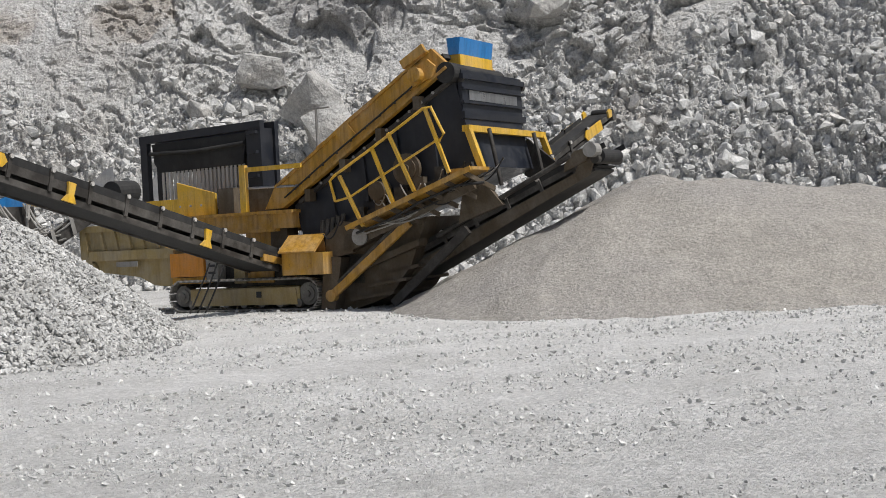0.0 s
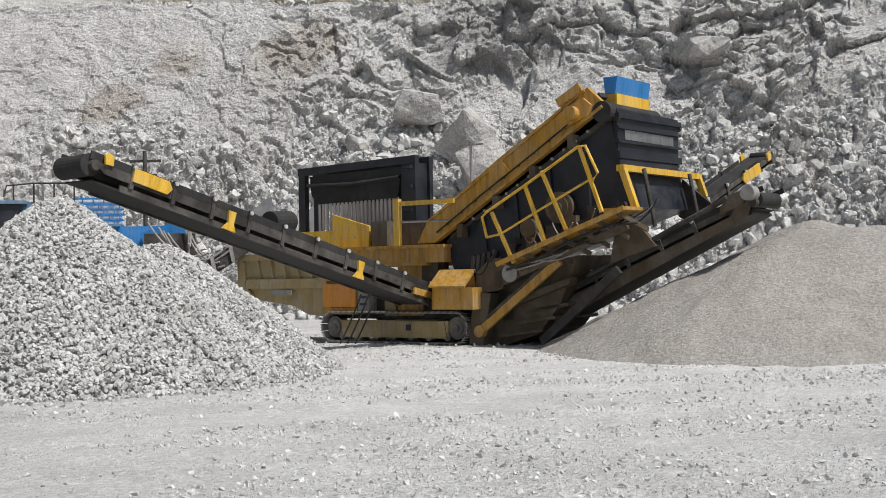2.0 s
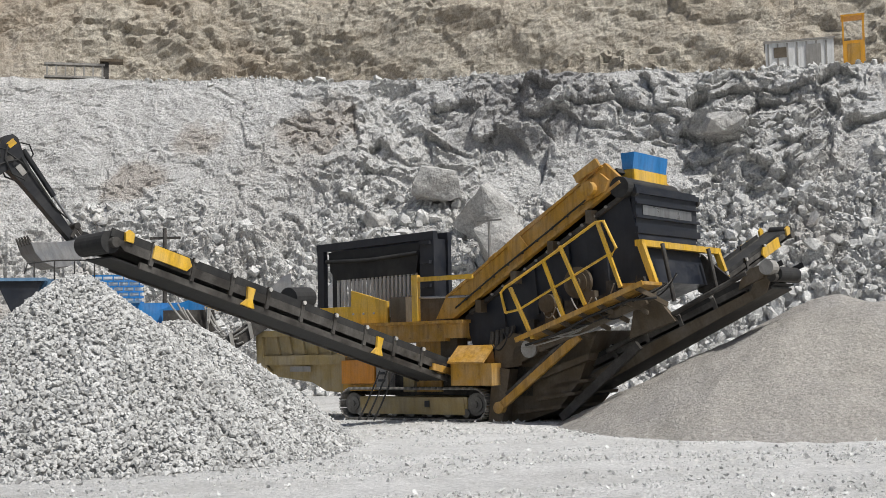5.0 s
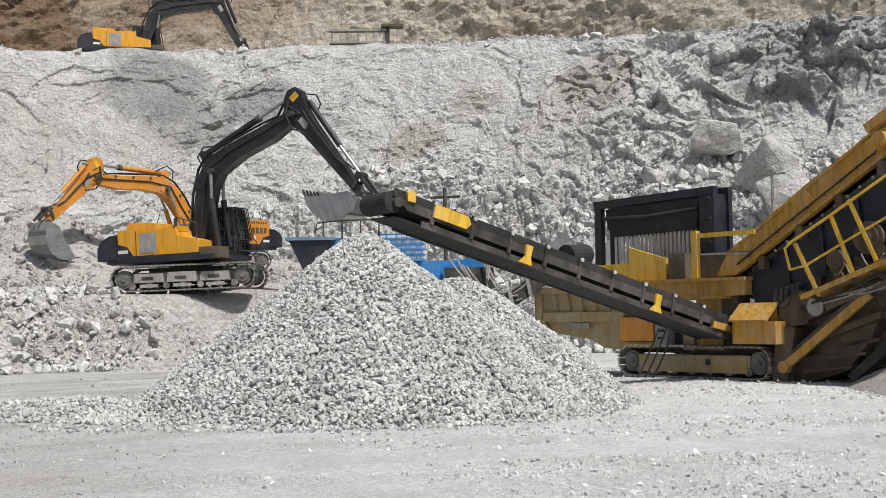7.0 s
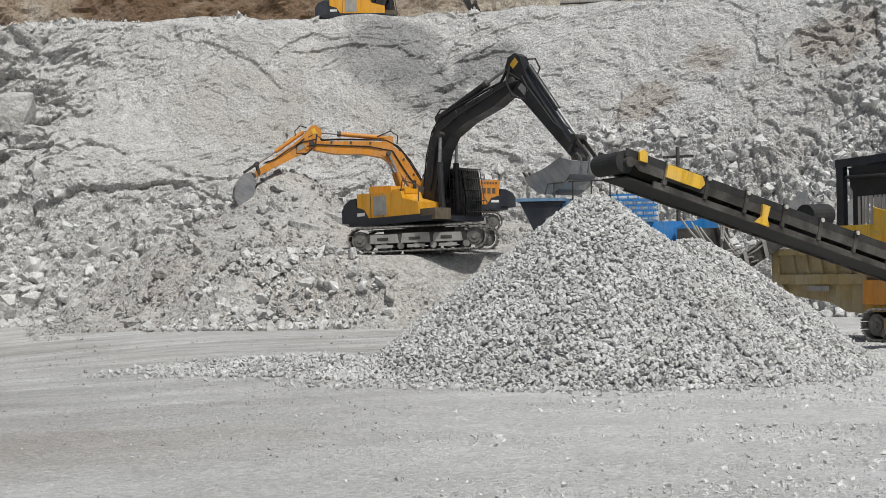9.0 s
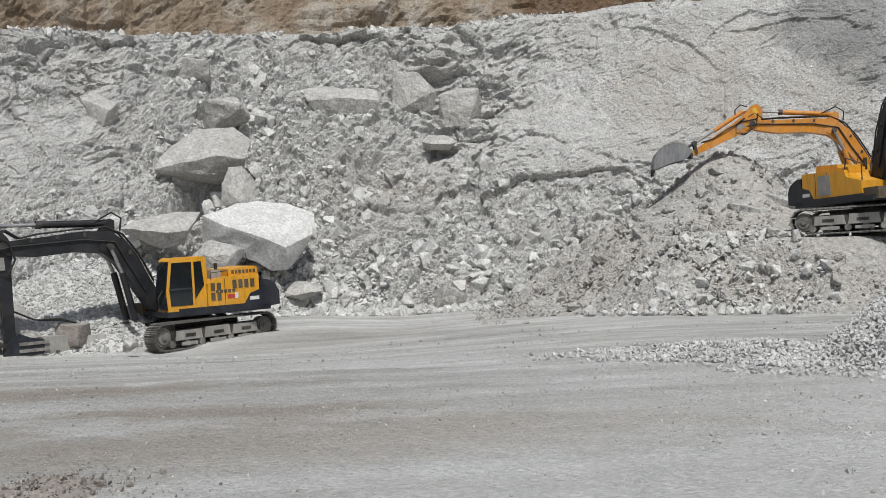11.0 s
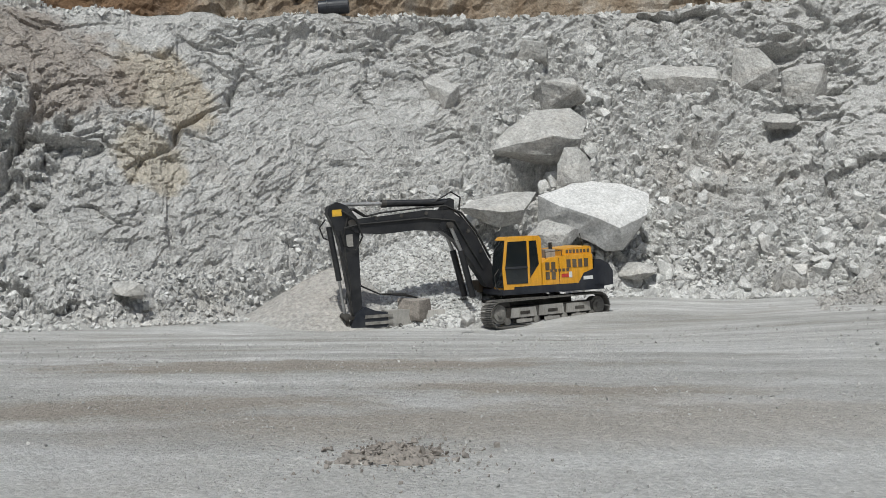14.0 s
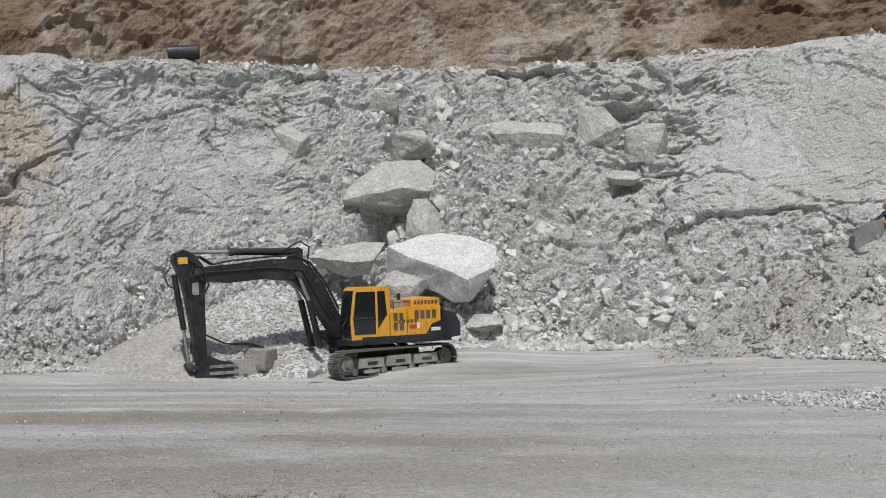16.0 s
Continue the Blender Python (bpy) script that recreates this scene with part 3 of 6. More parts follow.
TRACK = paint("dusty_track_steel", (0.11, 0.105, 0.095), 0.7, 0.25, 0.65)
CHASSIS = paint("dusty_grey_frame", (0.28, 0.27, 0.25), 0.7, 0.2, 0.7)
STEEL = paint("bare_steel", (0.42, 0.42, 0.42), 0.25, 0.05, 0.3, 0.8)
BUCKET = paint("worn_bucket_steel", (0.22, 0.225, 0.235), 0.5, 0.15, 0.5, 0.4)
RUBBER = paint("black_rubber", (0.014, 0.014, 0.014), 0.09, 0.0, 0.75)
BLUE = paint("blue_paint", (0.015, 0.20, 0.52), 0.15, 0.1, 0.45)
PALE_BLUE = paint("faded_blue_paint", (0.10, 0.22, 0.36), 0.3, 0.2, 0.6)
SLAT = paint("dusty_white_slats", (0.50, 0.48, 0.45), 0.4, 0.1, 0.7)
WHITE = paint("white_paint", (0.75, 0.75, 0.73), 0.2, 0.1, 0.5)
RED = paint("red_paint", (0.5, 0.03, 0.02), 0.1, 0.0, 0.5)


def glass_material():
    m, n, l, b = material("tinted_cab_glass")
    b.inputs["Base Color"].default_value = (0.012, 0.016, 0.018, 1)
    b.inputs["Roughness"].default_value = 0.06
    b.inputs["Specular IOR Level"].default_value = 0.7
    return m


GLASS = glass_material()


# ---- mesh helpers ----
def part(name, bm, mat, parent, label="", m=None):
    """One mesh object out of a bmesh, under its thing or part."""
    bmesh.ops.recalc_face_normals(bm, faces=bm.faces)
    me = bpy.data.meshes.new(name)
    bm.to_mesh(me)
    bm.free()
    me.materials.append(mat)
    ob = new(name, me)
    ob.parent = parent
    if m is not None:
        ob.matrix_basis = m
    return tagged(ob, label) if label else ob


def thing(name, m, label, category, group=""):
    ob = new(name)
    ob.matrix_basis = m
    ob.empty_display_size = 0.2
    return tagged(ob, label, category, group)


def soften(bm, width):
    if width:
        edges = [e for e in bm.edges if len(e.link_faces) == 2 and e.calc_face_angle(0) > 0.5]
        bmesh.ops.bevel(bm, geom=edges, offset=width, segments=2, profile=0.6, affect="EDGES", clamp_overlap=True)
    return bm


def prism(pts, y0, y1, bevel=0.015, bm=None):
    """A plate: an outline in x and z, from y0 to y1."""
    own = bm is None
    bm = bm or bmesh.new()
    a = [bm.verts.new((x, y0, z)) for x, z in pts]
    b = [bm.verts.new((x, y1, z)) for x, z in pts]
    bm.faces.new(a)
    bm.faces.new(b[::-1])
    for i in range(len(pts)):
        j = (i + 1) % len(pts)
        bm.faces.new((a[i], a[j], b[j], b[i]))
    return soften(bm, bevel) if own else bm


def box(x0, x1, y0, y1, z0, z1, bevel=0.015, bm=None):
    return prism([(x0, z0), (x1, z0), (x1, z1), (x0, z1)], y0, y1, bevel, bm)


def frame_of(p, q):
    return Matrix.Translation(p) @ (Vector(q) - Vector(p)).to_track_quat("X", "Z").to_matrix().to_4x4()


def bar(p, q, w, h, bevel=0.008, bm=None):
    """A straight beam from p to q, w wide and h high."""
    own = bm is None
    one = box(0, (Vector(q) - Vector(p)).length, -w / 2, w / 2, -h / 2, h / 2, bevel)
    one.transform(frame_of(p, q))
    if own:
        return one
    me = bpy.data.meshes.new("tmp")
    one.to_mesh(me)
    one.free()
    bm.from_mesh(me)
    bpy.data.meshes.remove(me)
    return bm


def rod(p, q, r, seg=14, bm=None, r2=None):
    bm = bm or bmesh.new()
    d = Vector(q) - Vector(p)
    m = Matrix.Translation((Vector(p) + Vector(q)) / 2) @ d.to_track_quat("Z", "Y").to_matrix().to_4x4()
    bmesh.ops.create_cone(bm, cap_ends=True, segments=seg, radius1=r, radius2=r if r2 is None else r2, depth=d.length, matrix=m)
    return bm


def tube(points, r, seg=8, bm=None):
    """A bent hose or rail through points."""
    bm = bm or bmesh.new()
    pts = [Vector(p) for p in points]
    rings = []
    for i, p in enumerate(pts):
        d = (pts[min(i + 1, len(pts) - 1)] - pts[max(i - 1, 0)]).normalized()
        m = d.to_track_quat("Z", "Y").to_matrix()
        rings.append([bm.verts.new(p + m @ Vector((r * math.cos(k * math.tau / seg), r * math.sin(k * math.tau / seg), 0))) for k in range(seg)])
    for a, b in zip(rings, rings[1:]):
        for k in range(seg):
            bm.faces.new((a[k], a[(k + 1) % seg], b[(k + 1) % seg], b[k]))
    bm.faces.new(rings[0][::-1])
    bm.faces.new(rings[-1])
    return bm


def curve_points(a, b, sag, n=8):
    """A hanging cable between a and b."""
    a, b = Vector(a), Vector(b)
    return [a.lerp(b, i / n) + Vector((0, 0, -sag * 4 * (i / n) * (1 - i / n))) for i in range(n + 1)]


def wheel(c, r, w, seg=20):
    """A disc with a hub and a rim, its axle along y."""
    bm = rod((c[0], c[1] - w / 2, c[2]), (c[0], c[1] + w / 2, c[2]), r, seg)
    rod((c[0], c[1] - w / 2 - 0.03, c[2]), (c[0], c[1] + w / 2 + 0.03, c[2]), r * 0.72, seg, bm)
    rod((c[0], c[1] - w / 2 - 0.07, c[2]), (c[0], c[1] + w / 2 + 0.07, c[2]), r * 0.3, 12, bm)
    return bm


SHOE_MESH = {}


def shoe_mesh(width, pitch, mat):
    """One track shoe with two grouser bars; alike shoes share the mesh."""
    key = (width, round(pitch, 3), mat.name)
    if key not in SHOE_MESH:
        bm = bmesh.new()
        for x0, x1, z0, z1 in ((-pitch * 0.48, pitch * 0.48, 0, 0.03), (-pitch * 0.48, -pitch * 0.36, 0.03, 0.065), (-0.01, 0.02, 0.03, 0.06), (pitch * 0.34, pitch * 0.46, 0.03, 0.06)):
            box(x0, x1, -width / 2, width / 2, z0, z1, 0, bm)
        bmesh.ops.recalc_face_normals(bm, faces=bm.faces)
        me = bpy.data.meshes.new("track_shoe")
        bm.to_mesh(me)
        bm.free()
        me.materials.append(mat)
        SHOE_MESH[key] = me
    return SHOE_MESH[key]


def crawler(root, x0, x1, y, height, width, frame_mat, outer, panels=3):
    """A crawler track along x at y: frame, wheels, rollers and every shoe. outer: the side that is seen, +1 or -1."""
    r = height / 2 - 0.07
    zc = height / 2
    xa, xb = x0 + r + 0.07, x1 - r - 0.07
    side = y + outer * width * 0.36
    body = box(xa + r * 0.7, xb - r * 0.7, y - width * 0.3, y + width * 0.3, zc - r * 0.42, zc + r * 0.5, 0.03)
    t = part("crawler_track", body, DARK if panels > 1 else frame_mat, root, "steel crawler track caked in pale dust")
    part("idler_wheel", wheel((xa, y, zc), r * 0.78, width * 0.5), TRACK, t)
    part("drive_sprocket", wheel((xb, y, zc), r * 0.78, width * 0.5), TRACK, t)
    span = (xb - xa - r * 1.7) / panels
    for i in range(panels):
        pa = xa + r * 0.85 + i * span
        pb = pa + span * (0.93 if panels > 1 else 1.0)
        rise = 0.08 * r * (i % 2)
        foot = zc - r * (0.35 if panels > 1 else 0.72)
        part("side_panel", prism([(pa, foot), (pb, foot), (pb - 0.05, zc + r * 0.42 + rise), (pa + 0.05, zc + r * 0.42 + rise)],
                                 min(side, side - outer * 0.05), max(side, side - outer * 0.05), 0.012), frame_mat, t)
        if panels > 1:
            part("panel_slot", box(pa + span * 0.25, pa + span * 0.6, min(side, side + outer * 0.012), max(side, side + outer * 0.012), zc - r * 0.12, zc + r * 0.14, 0.004), DARK, t)
            part("roller_guard", box(pa + span * 0.2, pa + span * 0.75, min(side, side + outer * 0.03), max(side, side + outer * 0.03), zc - r * 0.78, zc - r * 0.5, 0.01), frame_mat, t)
    n = max(4, int((xb - xa) / 0.55))
    for i in range(n):
        x = xa + (i + 0.5) * (xb - xa) / n
        part("track_roller", rod((x, y - width * 0.34, zc - r * 0.62), (x, y + width * 0.34, zc - r * 0.62), r * 0.3, 12), TRACK, t)
    straight, arc = xb - xa, math.pi * r
    total = 2 * (straight + arc)
    count = round(total / 0.19)
    pitch = total / count
    for i in range(count):
        s = i * pitch
        if s < straight:
            p, a = (xa + s, zc + r), 0
        elif s < straight + arc:
            a = (s - straight) / r
            p = (xb + r * math.sin(a), zc + r * math.cos(a))
        elif s < 2 * straight + arc:
            a = math.pi
            p = (xb - (s - straight - arc), zc - r)
        else:
            a = math.pi + (s - 2 * straight - arc) / r
            p = (xa + r * math.sin(a), zc + r * math.cos(a))
        shoe = new("track_shoe", shoe_mesh(width, pitch, TRACK))
        shoe.parent = t
        shoe.matrix_basis = pose(p[0], y, p[1], 0, math.degrees(a), 0)
    return t


# ---- the screening plant ----
def conveyor(root, m, length, h0, depth, width, belt_mat, beam_mat, label, roller_step=0.95, brackets=(), guard=False, dots=-1):
    """A belt conveyor that climbs along its own x axis; h0 is the height of its start, m its pose under root."""
    body = part("conveyor", box(0, length, -width / 2, width / 2, -depth * 0.45, -depth * 0.36, 0.01), beam_mat, root, label, m)
    for s in (-1, 1):
        y = s * width / 2
        part("side_beam", prism([(0, -depth * 0.62), (length - 0.3, -depth * 0.62), (length - 0.1, -depth * 0.42), (length - 0.1, -depth * 0.3), (0, -depth * 0.3)], min(y, y + s * 0.06), max(y, y + s * 0.06), 0.008), beam_mat, body)
        part("lower_chord", box(0.2, length - 0.7, min(y, y + s * 0.05), max(y, y + s * 0.05), -depth, -depth * 0.78, 0.008), beam_mat, body)
        k = int(length / roller_step)
        for i in range(k):
            x = 0.3 + i * roller_step
            part("skirt", prism([(x, -depth * 0.28), (x + roller_step - 0.05, -depth * 0.28), (x + roller_step - 0.05, 0.0), (x + 0.03, 0.0)], min(y, y + s * 0.03), max(y, y + s * 0.03), 0.006), belt_mat, body)
            part("roller_bracket", bar((x, y + s * 0.06, -depth * 0.8), (x, y + s * 0.06, 0.02), 0.05, 0.09, 0.006), beam_mat, body)
            if s == dots:
                part("roller_end", rod((x, y + s * 0.06, -0.03), (x, y + s * 0.12, -0.03), 0.045, 10), SLAT, body)
        for x in brackets:
            part("bracket", prism([(x - 0.16, -0.1), (x + 0.2, -0.1), (x + 0.07, 0.05), (x + 0.10, 0.3), (x - 0.1, 0.3), (x - 0.08, 0.05)], min(y + s * 0.07, y + s * 0.13), max(y + s * 0.07, y + s * 0.13), 0.01), BRIGHT, body, "bright yellow folding bracket",
                 pose(0, 0, -depth * 0.8))
        if guard:
            part("guard", prism([(length - 1.75, -0.30), (length - 0.9, -0.30), (length - 0.9, -0.04), (length - 1.75, -0.04), (length - 1.85, -0.17)], min(y + s * 0.08, y + s * 0.12), max(y + s * 0.08, y + s * 0.12), 0.02), BRIGHT, body, "bright yellow side guard")
            part("bearing_plate", prism([(length - 0.42, -0.16), (length - 0.24, -0.17), (length - 0.2, -0.02), (length - 0.28, 0.06), (length - 0.4, 0.02)], min(y + s * 0.06, y + s * 0.11), max(y + s * 0.06, y + s * 0.11), 0.01), BRIGHT, body)
    part("belt", box(0, length, -width * 0.46, width * 0.46, -0.16, -0.12, 0.008), belt_mat, body, "black rubber belt")
    part("return_belt", box(0.2, length - 0.1, -width * 0.46, width * 0.46, -depth * 0.95, -depth * 0.9, 0.006), belt_mat, body)
    part("head_drum", rod((length, -width * 0.48, -depth * 0.5), (length, width * 0.48, -depth * 0.45), depth * 0.38, 20), belt_mat, body)
    part("drum_axle", rod((length - 0.05, -width * 0.62, -0.25), (length - 0.05, width * 0.62, -0.25), 0.10, 12), DARK, body)
    return body


def build_screener():
    root = thing("screening_plant", pose(-7.0, 32.2, 0.0, 0, 0, -30), "worn yellow and black tracked screening plant with conveyors", "machine")
    crawler(root, -0.15, 4.6, 0.3, 0.84, 0.5, KHAKI, -1, 1)
    crawler(root, -0.15, 4.6, 2.55, 0.84, 0.5, KHAKI, 1, 1)
    part("square_hole_plate", box(2.65, 2.8, 0.105, 0.118, 0.35, 0.5, 0.002), BLACK, root)
    part("chassis", box(0.0, 5.6, 0.5, 2.4, 0.62, 1.3, 0.03), DARK, root, "grimy dark steel chassis")
    for x in (1.3, 1.55, 1.8):
        part("hanging_hose", tube(curve_points((x, 0.02, 1.25), (x - 0.5, -0.25, 0.02), 0.05, 6), 0.022), RUBBER, root)
    # feed end hull
    hull = part("feeder_hull", prism([(-3.35, 2.2), (-0.2, 2.2), (-0.2, 0.66), (-1.0, 0.72), (-1.5, 0.95), (-3.0, 1.13), (-3.25, 1.35)], 0.5, 2.5, 0.04), KHAKI, root, "dusty khaki steel feeder hull")
    part("top_flange", box(-3.52, -0.15, 0.38, 2.6, 2.2, 2.37, 0.02), KHAKI, hull)
    part("end_post", prism([(-3.52, 2.2), (-3.3, 2.2), (-3.22, 1.5), (-3.0, 1.28), (-3.0, 1.1), (-3.3, 1.2), (-3.5, 1.5)], 0.38, 0.6, 0.02), KHAKI, hull)
    part("lower_rail", box(-3.2, -0.2, 0.38, 0.5, 1.42, 1.68, 0.05), KHAKI, hull)
    part("name_plate", box(-2.2, -1.45, 0.36, 0.378, 1.24, 1.38, 0.004), CHASSIS, hull)
    for i in range(6):
        x = -2.8 + i * 0.48
        part("rib", bar((x, 0.46, 2.18), (x + 0.12, 0.46, 1.7), 0.08, 0.07), KHAKI, hull)
    part("engine_cover", box(-0.12, 0.98, 0.15, 1.2, 0.92, 1.52, 0.03), ORANGE, root, "orange engine side cover")
    part("cover_foot", box(-0.1, 1.0, 0.18, 1.2, 0.74, 0.90, 0.02), YELLOW, root)
    part("control_panel", box(1.02, 1.4, 0.2, 0.6, 0.82, 1.5, 0.015), CHASSIS, root, "grey control panel with switches")
    for z in (1.0, 1.18, 1.36):
        part("switch_row", box(1.1, 1.32, 0.18, 0.198, z - 0.03, z + 0.03, 0.004), BLACK, root)
    part("pump_post", box(1.75, 2.1, 0.4, 0.9, 0.7, 1.6, 0.02), KHAKI, root)
    # tool box with a sloping lid
    tool = part("tool_box", box(3.72, 4.92, -0.2, 0.5, 0.88, 1.40, 0.015), YELLOW, root, "rusty yellow tool box")
    lid = box(0, 1.06, 0, 0.62, 0, 0.05, 0.01)
    part("lid", lid, YELLOW, tool, "", pose(3.66, -0.24, 1.40, 40, 0, 0))
    part("lid_side", prism([(0.0, 0.0), (1.0, 0.0), (0.95, 0.3)], 0, 0.02, 0), YELLOW, tool, "", pose(3.7, 0.24, 1.41))
    # feed hopper with a curtain of slats
    hop = part("feed_hopper", box(-1.68, 2.3, 0.9, 2.4, 2.42, 2.62, 0.02), BLACK, root, "black feed hopper frame with hanging slats")
    for y in (0.95, 1.55):
        part("hopper_post", box(-1.68, -1.45, y, y + 0.16, 2.4, 4.62, 0.015), BLACK, hop)
        part("hopper_side", box(1.92, 2.38, y, y + 0.14, 2.4, 4.76, 0.02), BLACK, hop)
        part("hopper_beam", bar((-1.7, y + 0.08, 4.58), (2.38, y + 0.08, 4.68), 0.18, 0.2, 0.02), BLACK, hop)
        part("curtain", prism([(-1.3, 4.45), (1.9, 4.5), (1.75, 3.72), (-1.05, 3.68), (-1.25, 3.95)], y + 0.04, y + 0.10, 0.01), RUBBER, hop, "black rubber curtain")
        part("curtain_roll", tube([(-1.35, y + 0.0, 4.2), (0.2, y - 0.03, 4.16), (1.85, y, 4.25)], 0.05), RUBBER, hop)
        for i in range(21):
            x = -1.02 + i * 0.136
            part("slat", box(x, x + 0.075, y + 0.06, y + 0.09, 2.55, 3.74, 0.004), SLAT, hop)
    for z in (2.8, 3.35, 3.95, 4.45):
        part("hopper_gusset", box(2.0, 2.3, 0.85, 0.95, z, z + 0.08, 0.008), BLACK, hop)
    part("hopper_end", box(2.2, 2.3, 1.0, 1.6, 2.5, 4.6, 0.01), BLACK, hop)
    # yellow hopper walls and main frame
    part("hopper_wall", prism([(-1.05, 2.42), (1.3, 2.42), (1.3, 3.0), (0.06, 3.34), (0.06, 2.92), (-1.05, 2.92)], 0.36, 0.44, 0.01), BRIGHT, root, "bright yellow hopper wall plate")
    for x in (0.15, 0.5, 0.85):
        part("wall_bolt", rod((x, 0.35, 2.72), (x, 0.33, 2.72), 0.03, 8), STEEL, root)
    frame_ob = part("main_frame", box(0.3, 3.8, 0.2, 2.6, 2.02, 2.38, 0.02), YELLOW, root, "rusty yellow main frame")
    part("frame_flange", box(0.2, 3.85, 0.12, 2.7, 2.38, 2.46, 0.012), YELLOW, frame_ob)
    part("frame_flange", box(0.3, 3.3, 0.14, 2.6, 1.95, 2.02, 0.012), YELLOW, frame_ob)
    part("frame_column", box(1.45, 1.95, 0.3, 0.7, 2.46, 3.1, 0.02), BROWN, frame_ob)
    part("frame_column", box(2.15, 2.95, 0.45, 0.9, 0.7, 2.02, 0.02), YELLOW, frame_ob)
    part("frame_column", box(3.0, 3.5, 0.35, 0.8, 1.2, 2.02, 0.03), BROWN, frame_ob)
    part("feed_chute", prism([(1.95, 2.46), (3.2, 2.46), (3.3, 3.05), (1.95, 3.05)], 0.6, 2.4, 0.02), BROWN, frame_ob)
    rail = part("hand_rail", bar((2.36, 0.2, 3.5), (4.15, 0.2, 3.5), 0.09, 0.11, 0.02), BRIGHT, root, "yellow handrail over the feeder")
    part("rail_post", box(2.28, 2.46, 0.14, 0.26, 2.44, 3.62, 0.02), BRIGHT, rail)
    part("rail_pipe", tube([(2.4, 0.25, 3.05), (4.0, 0.25, 3.02)], 0.03), STEEL, rail)
    mast = part("lamp_mast", rod((3.95, 1.2, 2.6), (3.95, 1.2, 4.95), 0.035, 10), CHASSIS, root, "thin grey mast")
    part("mast_arm", bar((3.6, 1.2, 4.93), (4.35, 1.2, 4.93), 0.04, 0.04), CHASSIS, mast)
    # inclined feed conveyor in yellow side beams
    beam = [(2.95, 2.5), (3.5, 2.5), (8.32, 5.42), (7.86, 5.86), (5.4, 4.42), (3.25, 3.0)]
    feed = part("feed_conveyor", prism(beam, 0.26, 0.42, 0.02), YELLOW, root, "long rusty yellow feed conveyor beam")
    part("far_beam", prism(beam, 2.55, 2.7, 0.02), YELLOW, feed)
    part("feed_belt", prism([(3.2, 2.75), (8.1, 5.65), (8.05, 5.75), (3.1, 2.85)], 0.45, 2.52, 0.01), RUBBER, feed)
    part("head_drum", rod((8.22, 0.24, 5.28), (8.22, 2.7, 5.28), 0.24, 18), RUBBER, feed)
    part("head_motor", rod((7.55, -0.05, 5.28), (7.55, 0.3, 5.28), 0.17, 14), YELLOW, feed)
    part("drive_arm", prism([(7.2, 4.95), (7.9, 5.2), (8.0, 5.45), (7.8, 5.62), (7.15, 5.3)], 0.14, 0.25, 0.03), YELLOW, feed)
    part("tension_arm", bar((7.15, 0.16, 5.55), (7.75, 0.16, 5.88), 0.1, 0.2, 0.02), YELLOW, feed)
    for x, z in ((4.5, 3.74), (6.1, 4.68)):
        part("lifting_lug", tube([(x, 0.34, z), (x + 0.05, 0.34, z + 0.16), (x + 0.25, 0.34, z + 0.28), (x + 0.28, 0.34, z + 0.17)], 0.028), YELLOW, feed)
    for k in range(4):
        x = 4.2 + k * 1.05
        part("beam_bracket", box(x, x + 0.16, 0.2, 0.45, 2.62 + k * 0.635, 2.92 + k * 0.635, 0.01), BROWN, feed)
    part("beam_flange", bar((3.5, 0.24, 2.53), (8.25, 0.24, 5.40), 0.06, 0.07, 0.008), YELLOW, feed)
    part("beam_flange", bar((3.3, 0.24, 3.02), (7.8, 0.24, 5.80), 0.06, 0.06, 0.008), YELLOW, feed)
    part("splice_plate", prism([(5.35, 3.85), (5.75, 4.1), (5.5, 4.42), (5.12, 4.2)], 0.2, 0.262, 0.008), YELLOW, feed)
    part("beam_hose", tube([(3.6, 0.2, 2.75), (5.0, 0.18, 3.62), (6.4, 0.18, 4.45), (7.4, 0.15, 5.05)], 0.022, 6), RUBBER, feed)
    for k in range(10):
        part("beam_bolt", rod((3.9 + 0.42 * k, 0.262, 2.95 + 0.255 * k), (3.9 + 0.42 * k, 0.235, 2.95 + 0.255 * k), 0.03, 8), DARK, feed)
    # the screen box
    screen = part("screen_box", prism([(3.68, 2.55), (8.3, 5.22), (8.5, 4.3), (8.78, 3.15), (5.3, 2.0), (4.9, 1.3), (4.05, 1.3)], 0.48, 3.35, 0.02), BLACK, root, "black steel screen box")
    part("top_rim", bar((3.9, 0.42, 2.62), (8.2, 0.42, 5.08), 0.12, 0.09, 0.01), DARK, screen)
    part("bottom_rim", bar((5.3, 0.42, 2.06), (8.7, 0.42, 3.2), 0.12, 0.12, 0.01), DARK, screen)
    for k in range(4):
        x = 4.9 + k * 0.95
        part("stiffener", bar((x, 0.44, 2.2 + k * 0.33), (x - 0.1, 0.44, 3.05 + k * 0.52), 0.08, 0.09, 0.01), BLACK, screen)
    part("flywheel", wheel((7.05, 0.3, 3.2), 0.36, 0.1, 24), BROWN, screen, "dusty drive wheel")
    part("drive_motor", rod((6.3, 0.1, 2.75), (6.3, 0.5, 2.75), 0.22, 16), BROWN, screen)
    for k in range(5):
        part("coil_spring", rod((4.55 + 0.15 * k, 0.34, 1.75 + 0.03 * k), (4.6 + 0.15 * k, 0.34, 2.15 + 0.03 * k), 0.06, 10), DARK, screen)
    part("spring_bracket", prism([(4.7, 1.2), (5.5, 1.35), (5.6, 2.05), (5.2, 2.1), (4.75, 1.75)], 0.2, 0.36, 0.02), BROWN, screen)
    part("number_disc", rod((5.85, -0.02, 1.72), (5.85, 0.04, 1.72), 0.21, 20), CHASSIS, screen, "round dusty disc")
